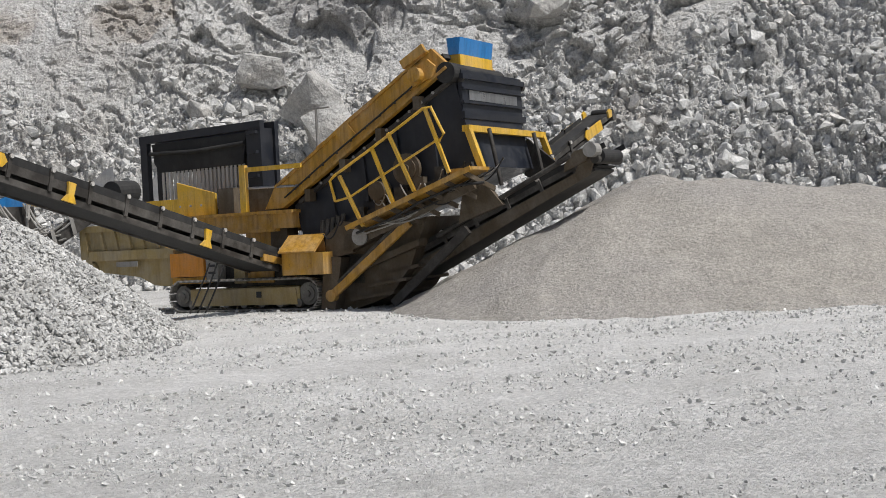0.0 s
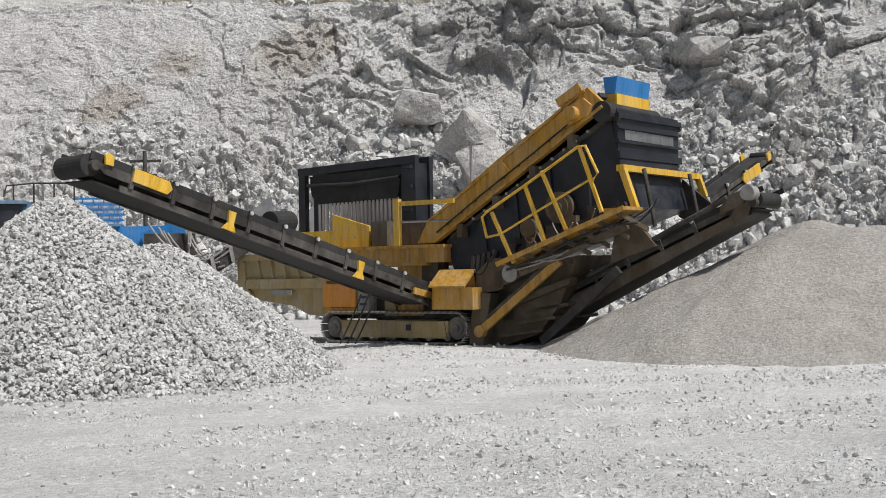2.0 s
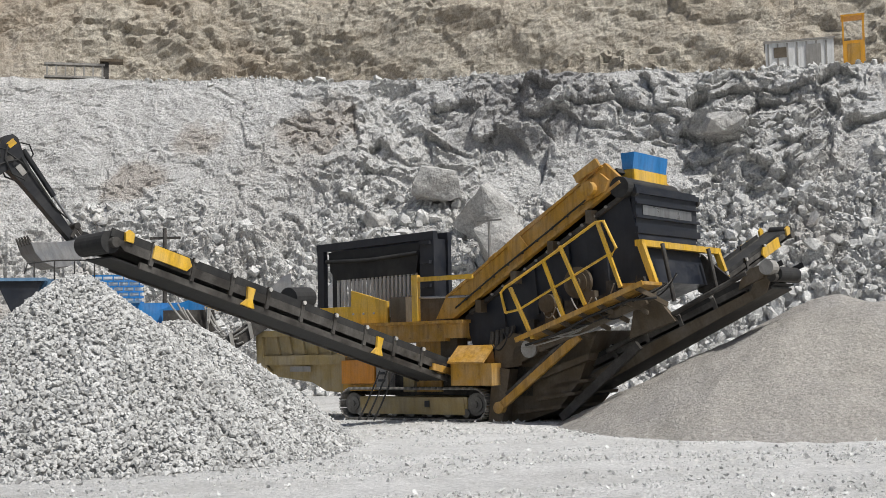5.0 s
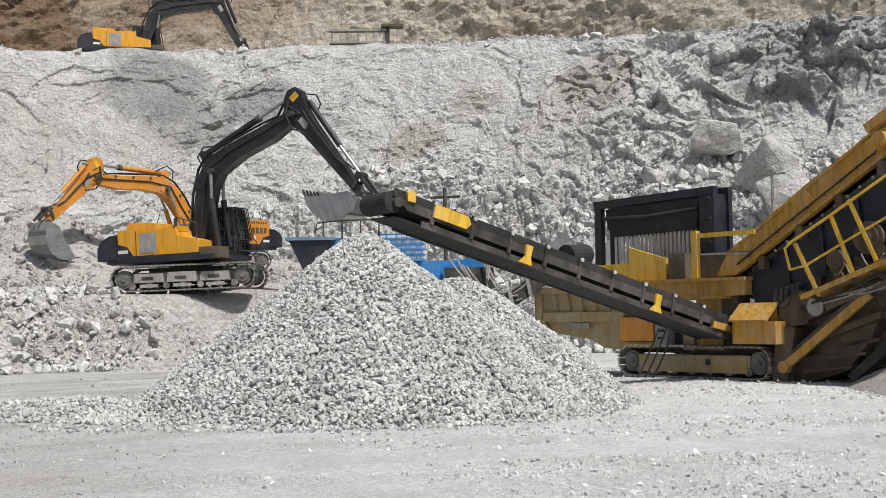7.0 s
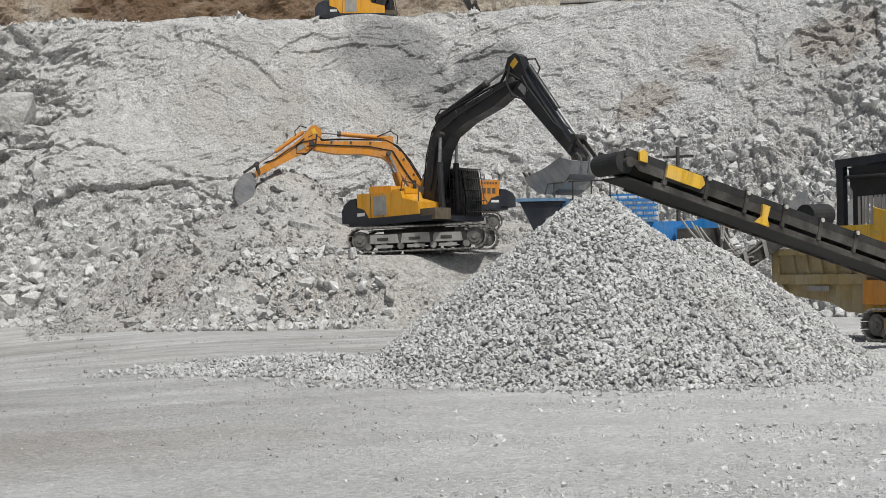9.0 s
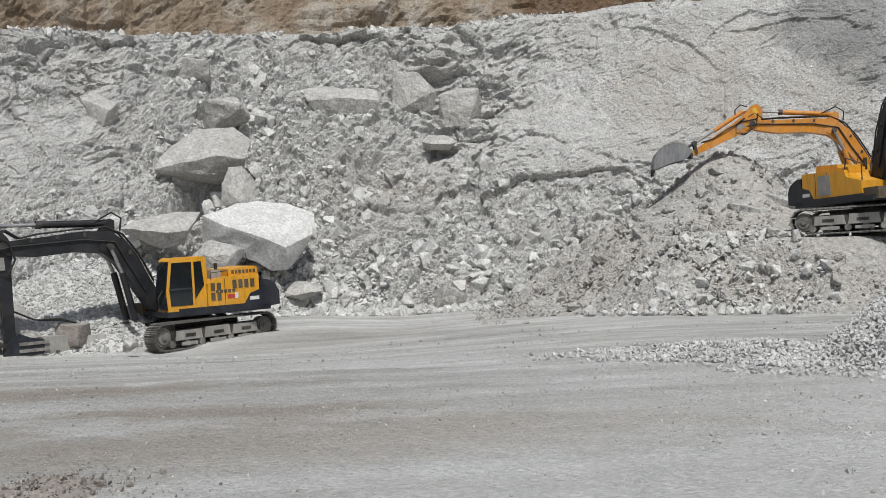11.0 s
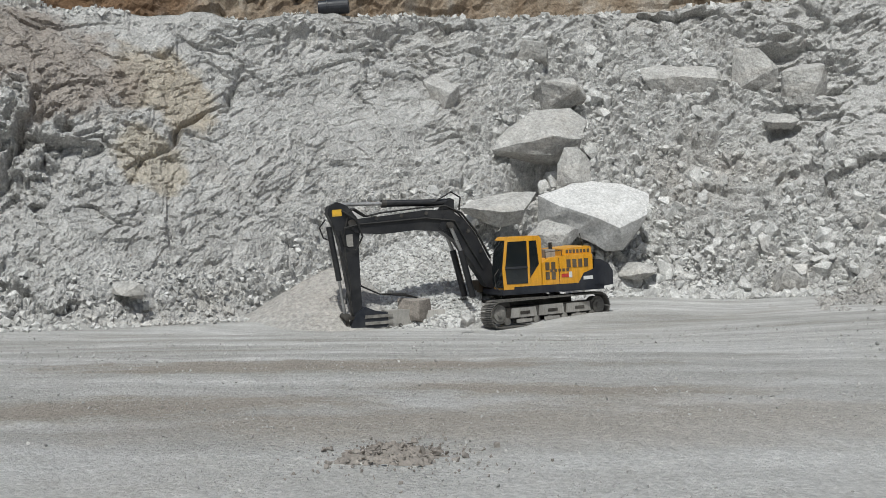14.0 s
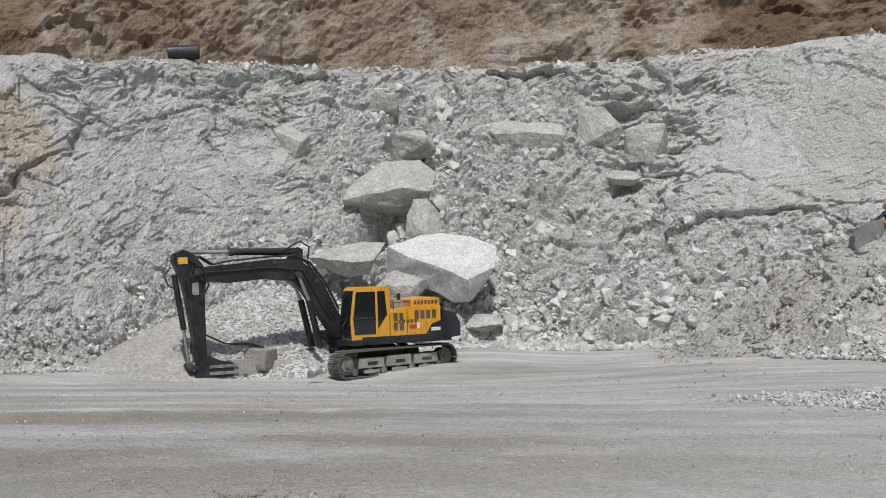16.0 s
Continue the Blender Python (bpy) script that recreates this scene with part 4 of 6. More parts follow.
    # discharge end
    end = part("end_cover", box(8.38, 8.48, 0.5, 3.5, 4.2, 5.35, 0.02), BLACK, root, "black discharge end cover")
    for z, h in ((5.2, 0.12), (4.93, 0.05), (4.62, 0.06), (4.32, 0.16)):
        part("cover_rib", bar((8.5, 0.45, z), (8.5, 3.55, z + 0.03), 0.09, h, 0.012), BLACK, end)
    # thin bright steel strip between two ribs of the black cover
    part("worn_plate", box(8.49, 8.50, 0.8, 3.2, 4.68, 4.90, 0.003), STEEL, end, "bright bare steel strip")
    for y in (0.46, 3.5):
        part("cover_hinge", rod((8.45, y, 5.15), (8.45, y + 0.1, 5.15), 0.09, 10), DARK, end)
    bluebox = part("top_box", prism([(8.04, 5.74), (8.3, 5.74), (8.36, 6.12), (8.0, 6.12)], 0.75, 2.35, 0.02), BLUE, root, "bright blue and yellow top box")
    part("yellow_band", box(8.02, 8.33, 0.77, 2.33, 5.40, 5.735, 0.015), BRIGHT, bluebox)
    # walkway with railing
    deck = part("walkway", prism([(5.95, 1.90), (9.2, 3.03), (9.2, 3.10), (5.95, 1.97)], -0.6, 0.25, 0.01), YELLOW, root, "yellow sloping walkway with railings")
    part("deck_edge", bar((5.9, -0.62, 1.92), (9.2, -0.62, 3.06), 0.05, 0.11, 0.01), YELLOW, deck)
    posts = [((5.75, 3.12), (6.33, 1.95)), ((6.66, 3.7), (7.17, 2.42)), ((7.12, 3.98), (7.73, 2.65)), ((8.1, 4.45), (8.63, 3.0))]
    for (xt, zt), (xb, zb) in posts:
        part("railing_post", bar((xb, -0.55, zb), (xt, -0.55, zt), 0.075, 0.075, 0.012), BRIGHT, deck)
    part("top_rail", tube([(5.6, -0.55, 2.55), (5.48, -0.55, 3.02), (5.6, -0.55, 3.13), (6.66, -0.55, 3.68), (8.05, -0.55, 4.44), (8.25, -0.55, 4.46), (8.55, -0.55, 3.85), (8.42, -0.55, 3.7)], 0.035), BRIGHT, deck)
    part("mid_rail", tube([(5.6, -0.55, 2.55), (6.0, -0.55, 2.62), (6.9, -0.55, 3.05), (8.35, -0.55, 3.72)], 0.028), BRIGHT, deck)
    for k in range(7):
        x = 6.15 + 0.48 * k
        part("deck_bearer", bar((x, -0.58, 1.9 + 0.345 * (x - 5.95)), (x + 0.25, 0.3, 1.55 + 0.345 * (x - 5.95)), 0.06, 0.1, 0.01), BROWN, deck)
    part("deck_stringer", bar((6.2, -0.1, 1.72), (9.0, -0.1, 2.7), 0.1, 0.16, 0.012), BROWN, deck)
    part("deck_conduit", tube([(6.1, -0.5, 1.8), (7.0, -0.48, 2.05), (7.8, -0.5, 2.4), (8.8, -0.45, 2.72), (9.3, -0.2, 2.75)], 0.03), RUBBER, deck)
    portal = part("portal_frame", box(8.62, 8.8, 0.15, 4.1, 3.92, 4.06, 0.015), BRIGHT, root, "yellow portal frame at the discharge end")
    for y in (0.15, 3.95):
        part("portal_leg", bar((8.72, y + 0.08, 4.0), (9.05, y + 0.08, 3.05), 0.14, 0.14, 0.015), BRIGHT, portal)
    part("foot_board", box(8.4, 9.1, -0.1, 0.35, 3.0, 3.1, 0.01), YELLOW, portal)
    for y, x in ((0.9, 8.9), (3.2, 8.9)):
        part("hydraulic_ram", rod((x, y, 4.0), (x + 0.25, y, 2.7), 0.05, 10), DARK, portal)
    part("rear_hood", prism([(8.6, 3.9), (9.8, 2.9), (9.6, 2.5), (8.5, 3.0)], 3.4, 3.5, 0.01), DARK, portal)
    # fines conveyor towards the dust heap
    ang = math.degrees(math.atan2(2.62, 6.3))
    m = pose(5.6, 1.5, 0.95, 0, -ang, 0)
    fines = conveyor(root, m, 6.3, 0, 0.40, 1.1, RUBBER, DARK, "grimy fines conveyor reaching over the dust heap", 0.9)
    part("under_tray", prism([(0.4, -0.72), (6.1, -0.45), (6.1, -0.40), (0.4, -0.62)], -0.55, 0.55, 0.006), DARK, fines)
    part("side_skirt", prism([(0.6, -0.75), (6.0, -0.50), (6.35, -0.12), (6.0, -0.05), (5.7, -0.32), (0.6, -0.40)], -0.68, -0.63, 0.006), BROWN, fines)
    part("drum_motor", rod((6.3, -0.88, -0.06), (6.3, -0.55, -0.06), 0.16, 16), CHASSIS, fines)
    part("drum_bracket", prism([(5.5, -0.2), (6.1, -0.2), (6.25, 0.05), (5.9, 0.1), (5.6, -0.05)], -0.76, -0.69, 0.01), BROWN, fines)
    part("yellow_knee", prism([(2.7, -0.1), (3.9, -0.2), (3.7, 0.45), (3.1, 0.5), (2.9, 0.2)], -0.85, -0.70, 0.04), BROWN, fines, "rusty yellow folding knee")
    part("side_ram", rod((2.0, -0.74, -0.1), (5.8, -0.74, 0.05), 0.06, 10), DARK, fines)
    for k in range(7):
        rnd = random.Random(k + 40)
        x0, x1 = rnd.uniform(5.8, 8.2), rnd.uniform(8.0, 9.6)
        part("hose", tube(curve_points((x0, -0.35 + 0.1 * rnd.random(), 1.7 + (x0 - 5.8) * 0.35), (x1, 0.1, 1.8 + (x1 - 5.8) * 0.35), rnd.uniform(0.08, 0.3)), 0.02, 6), CHASSIS if k % 2 else RUBBER, root)
    # lower chute, legs and ram under the screen box
    part("lower_chute", prism([(4.62, 0.02), (5.3, 0.0), (6.3, 0.3), (6.9, 1.0), (7.4, 2.1), (6.0, 1.8), (4.95, 1.3)], 0.5, 2.4, 0.03), BROWN, root, "dusty brown chute under the screen")
    part("tail_guard", prism([(4.55, 0.05), (4.95, 0.02), (5.2, 1.25), (4.7, 1.3)], 0.15, 0.5, 0.02), BROWN, root)
    part("side_tray", prism([(5.2, 1.3), (8.9, 2.75), (8.95, 2.95), (5.3, 1.75)], 0.2, 0.5, 0.01), BROWN, root)
    part("lift_strut", bar((4.98, 0.02, 0.36), (7.2, 0.02, 1.98), 0.10, 0.19, 0.02), YELLOW, root, "yellow lifting strut")
    part("strut_ram", rod((5.2, 0.0, 0.68), (6.9, 0.0, 1.95), 0.05, 10), DARK, root)
    part("tail_brace", bar((6.45, 0.4, 0.12), (8.5, 0.4, 1.75), 0.12, 0.2, 0.02), DARK, root, "dark diagonal tail conveyor beam")
    part("tail_tray", prism([(5.6, 0.9), (7.3, 1.45), (7.3, 1.6), (5.6, 1.05)], 0.25, 0.6, 0.01), BROWN, root)
    part("strut_eye", rod((4.98, -0.06, 0.36), (4.98, 0.1, 0.36), 0.14, 14), YELLOW, root)
    for k in range(3):
        part("belt_tray", prism([(5.3 + 0.45 * k, 0.2 + 0.3 * k), (6.5 + 0.3 * k, 0.35 + 0.3 * k), (6.5 + 0.3 * k, 0.42 + 0.3 * k), (5.3 + 0.45 * k, 0.3 + 0.3 * k)], 0.3 + 0.1 * k, 2.4, 0.01), BROWN, root)
    # side conveyor over the gravel cone
    rise, run = 2.66, 10.2
    ang = math.degrees(math.atan2(rise, run))
    m = pose(3.0, 0.35, 1.46, 0, 0, -91) @ pose(0, 0, 0, 0, -ang, 0)
    conveyor(root, m, 10.4, 0, 0.56, 0.85, RUBBER, DARK, "black side conveyor climbing to the gravel cone", 1.02, (2.9, 6.95), True, 1)
    for k in range(14):     # loose cables and hoses along the screen box and the walkway
        rnd = random.Random(k + 140)
        x0 = rnd.uniform(4.4, 8.6)
        z0 = 1.75 + max(0, x0 - 5.2) * 0.36
        part("cable", tube(curve_points((x0, 0.1 + 0.3 * rnd.random(), z0 + rnd.uniform(0.0, 0.5)), (x0 + rnd.uniform(0.4, 1.1), -0.2 + 0.5 * rnd.random(), z0 + rnd.uniform(-0.1, 0.6)), rnd.uniform(0.1, 0.4)), 0.017, 6), CHASSIS if k % 3 else RUBBER, root)
    for k in range(5):
        part("valve_block", box(5.6 + 0.55 * k, 5.85 + 0.55 * k, 0.25, 0.44, 2.1 + 0.2 * k, 2.4 + 0.2 * k, 0.02), BROWN if k % 2 else DARK, root)
    for k in range(12):
        x = 4.3 + 0.32 * k
        part("rim_bolt", rod((x, 0.34, 2.86 + 0.572 * 0.32 * k), (x, 0.30, 2.86 + 0.572 * 0.32 * k), 0.035, 8), CHASSIS, root)
    part("hinge_arm", bar((3.45, -0.6, 1.35), (3.45, 0.7, 1.1), 0.12, 0.16, 0.02), YELLOW, root)
    # far side conveyor
    m = pose(8.6, 3.7, 3.35, 0, 0, 84) @ pose(0, 0, 0, 0, -22, 0)
    conveyor(root, m, 3.9, 0, 0.34, 0.6, RUBBER, DARK, "dark far side conveyor", 1.0, (), True)
    return root


build_screener()


# ---- excavators ----
def bucket_mesh(width):
    """A digging bucket: pivot at the origin, body along x, its mouth towards -z."""
    outer = [(-0.05, 0.16), (0.25, 0.36), (0.75, 0.40), (1.15, 0.28), (1.42, 0.0), (1.52, -0.32), (1.5, -0.62)]
    inner = [(0.0, 0.08), (0.27, 0.28), (0.73, 0.32), (1.09, 0.22), (1.34, -0.03), (1.44, -0.32), (1.44, -0.62)]
    bm = bmesh.new()
    outer, inner = [(x * 1.15, z * 1.3) for x, z in outer], [(x * 1.15, z * 1.3) for x, z in inner]
    prism(outer + inner[::-1], -width / 2, width / 2, 0, bm)
    for s in (-1, 1):
        y = s * width / 2
        prism(outer + [(0.85, -0.42), (0.2, -0.22)], y - 0.03, y + 0.03, 0, bm)
        prism([(-0.14, -0.14), (0.3, -0.1), (0.45, 0.42), (0.1, 0.42), (-0.14, 0.14)], s * 0.2 - 0.03, s * 0.2 + 0.03, 0, bm)
    return bm


def excavator(name, m, size, body, arm_mat, label, hx=0.0, foot=(0.9, 1.55), boom_len=6.25, stick_len=3.2, tool="bucket", caged=False, seen=1, cab_mat=None, lower=BLACK):
    """Root with crawler tracks, upper_structure, boom, stick and tool as parts; returns a function that gives the parts' poses by angles."""
    root = thing(name, m, label, "excavator", "excavators")
    root.scale = (size,) * 3
    for y in (1.3, -1.3):
        crawler(root, -2.55, 2.55, y, 0.95, 0.6, CHASSIS, 1 if y > 0 else -1)
    part("undercarriage", box(-1.3, 1.3, -1.0, 1.0, 0.45, 0.85, 0.05), DARK, root)
    part("swing_ring", rod((0, 0, 0.85), (0, 0, 1.08), 0.75, 28), DARK, root)
    up = part("upper_structure", box(-2.6 + hx, 1.7 + hx, -1.38, 1.38, 1.06, 1.24, 0.03), lower, root, "rotating upper structure")
    cab_mat = cab_mat or body
    # engine housing with a stepped top, doors and vents
    part("engine_cover", prism([(-2.15 + hx, 1.24), (0.05 + hx, 1.24), (0.05 + hx, 2.05), (-0.35 + hx, 2.22), (-1.1 + hx, 2.28), (-2.15 + hx, 2.28)], 0.3, 1.36, 0.04), body, up, "painted engine housing")
    part("engine_hood", prism([(-2.2 + hx, 2.28), (-0.95 + hx, 2.28), (-0.98 + hx, 2.5), (-2.1 + hx, 2.56), (-2.2 + hx, 2.5)], -0.7, 1.2, 0.05), body, up)
    part("side_body", prism([(-2.15 + hx, 1.24), (1.1 + hx, 1.24), (1.1 + hx, 1.75), (0.3 + hx, 1.95), (0.2 + hx, 2.2), (-2.15 + hx, 2.25)], -1.36, -0.35, 0.05), body, up)
    part("hood_step", box(-0.4 + hx, 0.25 + hx, -1.2, -0.5, 2.12, 2.3, 0.04), body, up)
    for s in (1, -1):
        y = s * 1.365
        for k in range(0 if caged else 4):
            x = -1.95 + hx + k * 0.25
            part("vent", box(x, x + 0.17, min(y, y + s * 0.012), max(y, y + s * 0.012), 1.86, 2.14, 0.004), BROWN, up)
        for x in () if caged else (-0.55, -0.3):
            for z in (1.5, 1.82):
                part("vent", box(x + hx, x + 0.17 + hx, min(y, y + s * 0.012), max(y, y + s * 0.012), z, z + 0.26, 0.004), BROWN, up)
        part("door_seam", box(-0.72 + hx, -0.70 + hx, min(y, y + s * 0.006), max(y, y + s * 0.006), 1.3, 2.2, 0), BLACK, up)
        part("side_band", box(-2.2 + hx, 1.2 + hx, min(y, y + s * 0.02), max(y, y + s * 0.02), 1.1, 1.32, 0.006), lower, up)
    if caged:
        part("patched_door", box(-1.25 + hx, -0.55 + hx, -1.374, -1.362, 1.4, 2.1, 0.006), CHASSIS, up, "faded grey door panel")
        part("door_seam", box(-1.4 + hx, -1.38 + hx, -1.37, -1.362, 1.3, 2.2, 0), BLACK, up)
    for k in range(5):
        part("emblem_bar", box(-0.45 + hx - 0.17 * k, -0.33 + hx - 0.17 * k, 1.366, 1.372, 1.74, 1.84, 0), BROWN, up)
    for k in range(7):
        part("hood_vent", box(-2.1 + hx + 0.15 * k, -2.0 + hx + 0.15 * k, 1.2, 1.212, 2.34, 2.46, 0.003), BROWN, up)
    part("walk_rail", tube([(-0.2 + hx, 1.25, 2.2), (-0.2 + hx, 1.25, 2.42), (-0.9 + hx, 1.25, 2.46), (-0.9 + hx, 1.25, 2.28)], 0.018, 6), DARK, up)
    part("decal", box(-1.1 + hx, -0.8 + hx, 1.366, 1.372, 1.54, 1.66, 0), RED, up)
    part("decal", box(-1.25 + hx, -1.12 + hx, 1.366, 1.372, 1.52, 1.72, 0), WHITE, up)
    cw = prism([(-3.0 + hx, 1.2), (-2.2 + hx, 1.12), (-2.2 + hx, 2.1), (-2.5 + hx, 2.08), (-2.85 + hx, 1.9), (-3.0 + hx, 1.65)], -1.38, 1.38, 0.10)
    part("counterweight", cw, lower, up, "dark cast counterweight")
    for s in (1, -1):
        part("weight_flank", prism([(-2.3 + hx, 1.3), (-1.5 + hx, 1.3), (-1.75 + hx, 1.65), (-2.2 + hx, 1.78)], s * 1.37 - 0.012, s * 1.37 + 0.012, 0.004), lower, up)
        part("model_plate", box(-2.12 + hx, -1.72 + hx, s * 1.386 - 0.004, s * 1.386 + 0.004, 1.42, 1.54, 0), WHITE, up)
    part("exhaust", rod((-0.85 + hx, 0.4, 2.25), (-0.85 + hx, 0.4, 2.72), 0.07, 12), DARK, up)
    part("air_filter", box(-0.75 + hx, -0.35 + hx, 0.5, 1.0, 2.22, 2.5, 0.05), CHASSIS, up)
    part("aerial", rod((-2.0 + hx, 0.9, 2.5), (-1.85 + hx, 0.95, 3.0), 0.015, 6), DARK, up)
    # cab on the left of the boom
    cab = prism([(0.0 + hx, 1.24), (1.62 + hx, 1.24), (1.66 + hx, 1.9), (1.5 + hx, 2.9), (1.38 + hx, 3.0), (0.1 + hx, 3.0), (0.0 + hx, 2.9)], 0.42, 1.36, 0.05)
    part("cab", cab, cab_mat, up, "operator's cab")
    ys = 1.362
    part("door_window", prism([(0.62 + hx, 1.42), (1.5 + hx, 1.42), (1.54 + hx, 1.95), (1.40 + hx, 2.84), (0.62 + hx, 2.84)], ys, ys + 0.012, 0.004), GLASS, up, "dark cab window")
    part("rear_window", prism([(0.14 + hx, 2.05), (0.52 + hx, 1.6), (0.52 + hx, 2.84), (0.22 + hx, 2.84)], ys, ys + 0.012, 0.004), GLASS, up)
    part("window_bar", box(0.62 + hx, 1.55 + hx, ys + 0.012, ys + 0.03, 1.93, 2.0, 0.004), BLACK, up)
    part("front_window", prism([(1.645 + hx, 1.3), (1.685 + hx, 1.9), (1.535 + hx, 2.88), (1.505 + hx, 2.88), (1.65 + hx, 1.9), (1.61 + hx, 1.3)], 0.45, 1.33, 0), GLASS, up)
    part("right_window", prism([(0.3 + hx, 1.95), (1.45 + hx, 1.95), (1.35 + hx, 2.84), (0.3 + hx, 2.84)], 0.408, 0.418, 0.003), GLASS, up)
    part("grab_rail", tube([(1.75 + hx, 1.3, 1.2), (1.95 + hx, 1.3, 1.35), (1.95 + hx, 1.3, 1.75), (1.78 + hx, 1.3, 1.95)], 0.02), DARK, up)
    part("step_box", box(1.1 + hx, 1.85 + hx, -1.3, -0.5, 1.1, 1.5, 0.04), BROWN, up)
    part("handrail", tube([(1.0 + hx, -1.25, 1.75), (1.0 + hx, -1.25, 2.35), (0.2 + hx, -1.25, 2.6), (0.1 + hx, -1.25, 2.2)], 0.022), BRIGHT if body is not GOLD else DARK, up)
    if caged:
        for k in range(9):
            y = 0.45 + k * 0.11
            part("guard_bar", tube([(1.72 + hx, y, 1.3), (1.78 + hx, y, 1.95), (1.62 + hx, y, 2.95)], 0.018, 6), DARK, up)
            x = 0.05 + k * 0.19
            part("guard_bar", tube([(x + hx, 0.38, 1.5), (x + hx, 0.36, 2.95)], 0.016, 6), DARK, up)
        for z in (1.4, 1.8, 2.2, 2.6, 2.95):
            x = 1.78 - max(0, z - 1.95) * 0.16
            part("guard_rail", tube([(x + hx, 0.4, z), (x + hx, 1.38, z)], 0.02, 6), DARK, up)
            part("guard_rail", tube([(0.0 + hx, 0.37, z), (1.65 + hx, 0.37, z)], 0.018, 6), DARK, up)
    # boom: a bent box girder, its foot at the origin and its tip at x = boom_len
    L = boom_len
    top = [(-0.25, 0.22), (0.9, 0.95), (1.9, 1.55), (2.7, 1.70), (3.6, 1.40), (5.0, 0.72), (6.15, 0.2), (6.37, 0.08)]
    low = [(6.35, -0.16), (5.95, -0.22), (5.0, 0.04), (3.7, 0.64), (2.7, 0.92), (2.0, 0.80), (1.0, 0.28), (0.1, -0.22), (-0.2, -0.2)]
    boom = part("boom", prism([(x * L / 6.25, z) for x, z in top + low], -0.28, 0.28, 0.03), arm_mat, root, "bent box-section boom")
    k = L / 6.25
    for s in (1, -1):
        part("boom_plate", prism([(2.3 * k, 1.0), (2.9 * k, 0.98), (2.85 * k, 1.45), (2.45 * k, 1.45)], s * 0.29 - 0.02, s * 0.29 + 0.02, 0.01), arm_mat, boom)
        part("lift_cylinder", rod((0.5, s * 0.42, -0.75), (1.75 * k, s * 0.42, 0.55), 0.11, 14), arm_mat, boom)
        part("lift_rod", rod((1.75 * k, s * 0.42, 0.55), (2.55 * k, s * 0.42, 1.2), 0.06, 12), STEEL, boom)
        part("pivot_pin", rod((2.55 * k, s * 0.25, 1.2), (2.55 * k, s * 0.52, 1.2), 0.11, 12), DARK, boom)
    ram_foot, ram_eye = Vector((2.75 * k, 0, 1.98)), Vector((L + 0.78, 0, 0.36))
    part("arm_cylinder", rod(ram_foot, ram_foot.lerp(ram_eye, 0.58), 0.115, 16), arm_mat, boom)
    part("cylinder_gland", rod(ram_foot.lerp(ram_eye, 0.55), ram_foot.lerp(ram_eye, 0.59), 0.135, 16), DARK, boom)
    part("arm_rod", rod(ram_foot.lerp(ram_eye, 0.58), ram_eye, 0.06, 12), STEEL, boom)
    for x, z in ((0.9, 0.75), (1.7, 1.22), (3.6, 1.22), (4.5, 0.82), (5.4, 0.42)):
        part("hose_clamp", box(x * k - 0.05, x * k + 0.05, -0.31, 0.31, z, z + 0.12, 0.008), DARK, boom)
    part("weld_rib", box(4.1 * k, 4.1 * k + 0.05, -0.295, 0.295, 0.75, 1.05, 0.005), arm_mat, boom)
    for s in (1, -1):
        part("side_hose", tube([(0.5, s * 0.31, 0.3), (1.5 * k, s * 0.32, 0.85), (2.4 * k, s * 0.32, 1.42), (3.6 * k, s * 0.32, 1.1), (5.2 * k, s * 0.31, 0.4), (L - 0.2, s * 0.33, 0.05), (L + 0.2, s * 0.33, -0.25)], 0.032, 6), RUBBER, boom)
    part("cylinder_lug", prism([(2.4 * k, 1.6), (3.1 * k, 1.55), (2.85 * k, 2.1), (2.65 * k, 2.1)], -0.12, 0.12, 0.02), arm_mat, boom)
    for j, y in enumerate((-0.2, -0.12, 0.12, 0.2)):
        part("hose", tube([(0.3, y, 0.72), (1.3 * k, y, 1.38), (2.2 * k, y, 1.78), (2.9 * k, y, 1.84 - 0.02 * j), (4.0 * k, y, 1.32), (5.2 * k, y, 0.76), (L - 0.4, y, 0.42), (L + 0.1, y, 0.5), (L + 0.3, y, 0.2)], 0.028, 6), RUBBER, boom)
    part("hose_loop", tube([(2.3 * k, 0.1, 1.85), (2.45 * k, 0.14, 2.25), (2.9 * k, 0.16, 2.3), (3.4 * k, 0.1, 1.75)], 0.03, 6), RUBBER, boom)
    # stick: pivot at the origin, along x; its lug rises behind the pivot
    S = stick_len
    stick = part("stick", prism([(-0.75, 0.42), (-0.62, 0.72), (-0.4, 0.78), (0.25, 0.52), (0.8, 0.42), (S, 0.11), (S + 0.1, 0.0), (S, -0.11), (0.9, -0.18), (0.15, -0.28), (-0.2, -0.2), (-0.6, 0.1)], -0.21, 0.21, 0.03), arm_mat, root, "tapered dipper stick")
    part("bucket_cylinder", rod((0.05, 0, 0.72), (S * 0.52, 0, 0.52), 0.10, 14), arm_mat, stick)
    part("bucket_rod", rod((S * 0.52, 0, 0.52), (S * 0.86, 0, 0.42), 0.055, 12), STEEL, stick)
    for s in (1, -1):
        part("link", bar((S * 0.86, s * 0.25, 0.42), (S - 0.35, s * 0.25, -0.02), 0.06, 0.12, 0.015), DARK, stick)
        part("link", bar((S * 0.86, s * 0.2, 0.42), (S + 0.28, s * 0.2, 0.36), 0.06, 0.12, 0.015), DARK, stick)
    part("pivot_pin", rod((0, -0.34, 0), (0, 0.34, 0), 0.13, 14), DARK, stick)
    part("warning_plate", box(-0.5, -0.28, 0.212, 0.218, 0.3, 0.62, 0), BRIGHT, stick, "small yellow warning plate")
    part("warning_plate", box(-0.5, -0.28, -0.218, -0.212, 0.3, 0.62, 0), BRIGHT, stick)
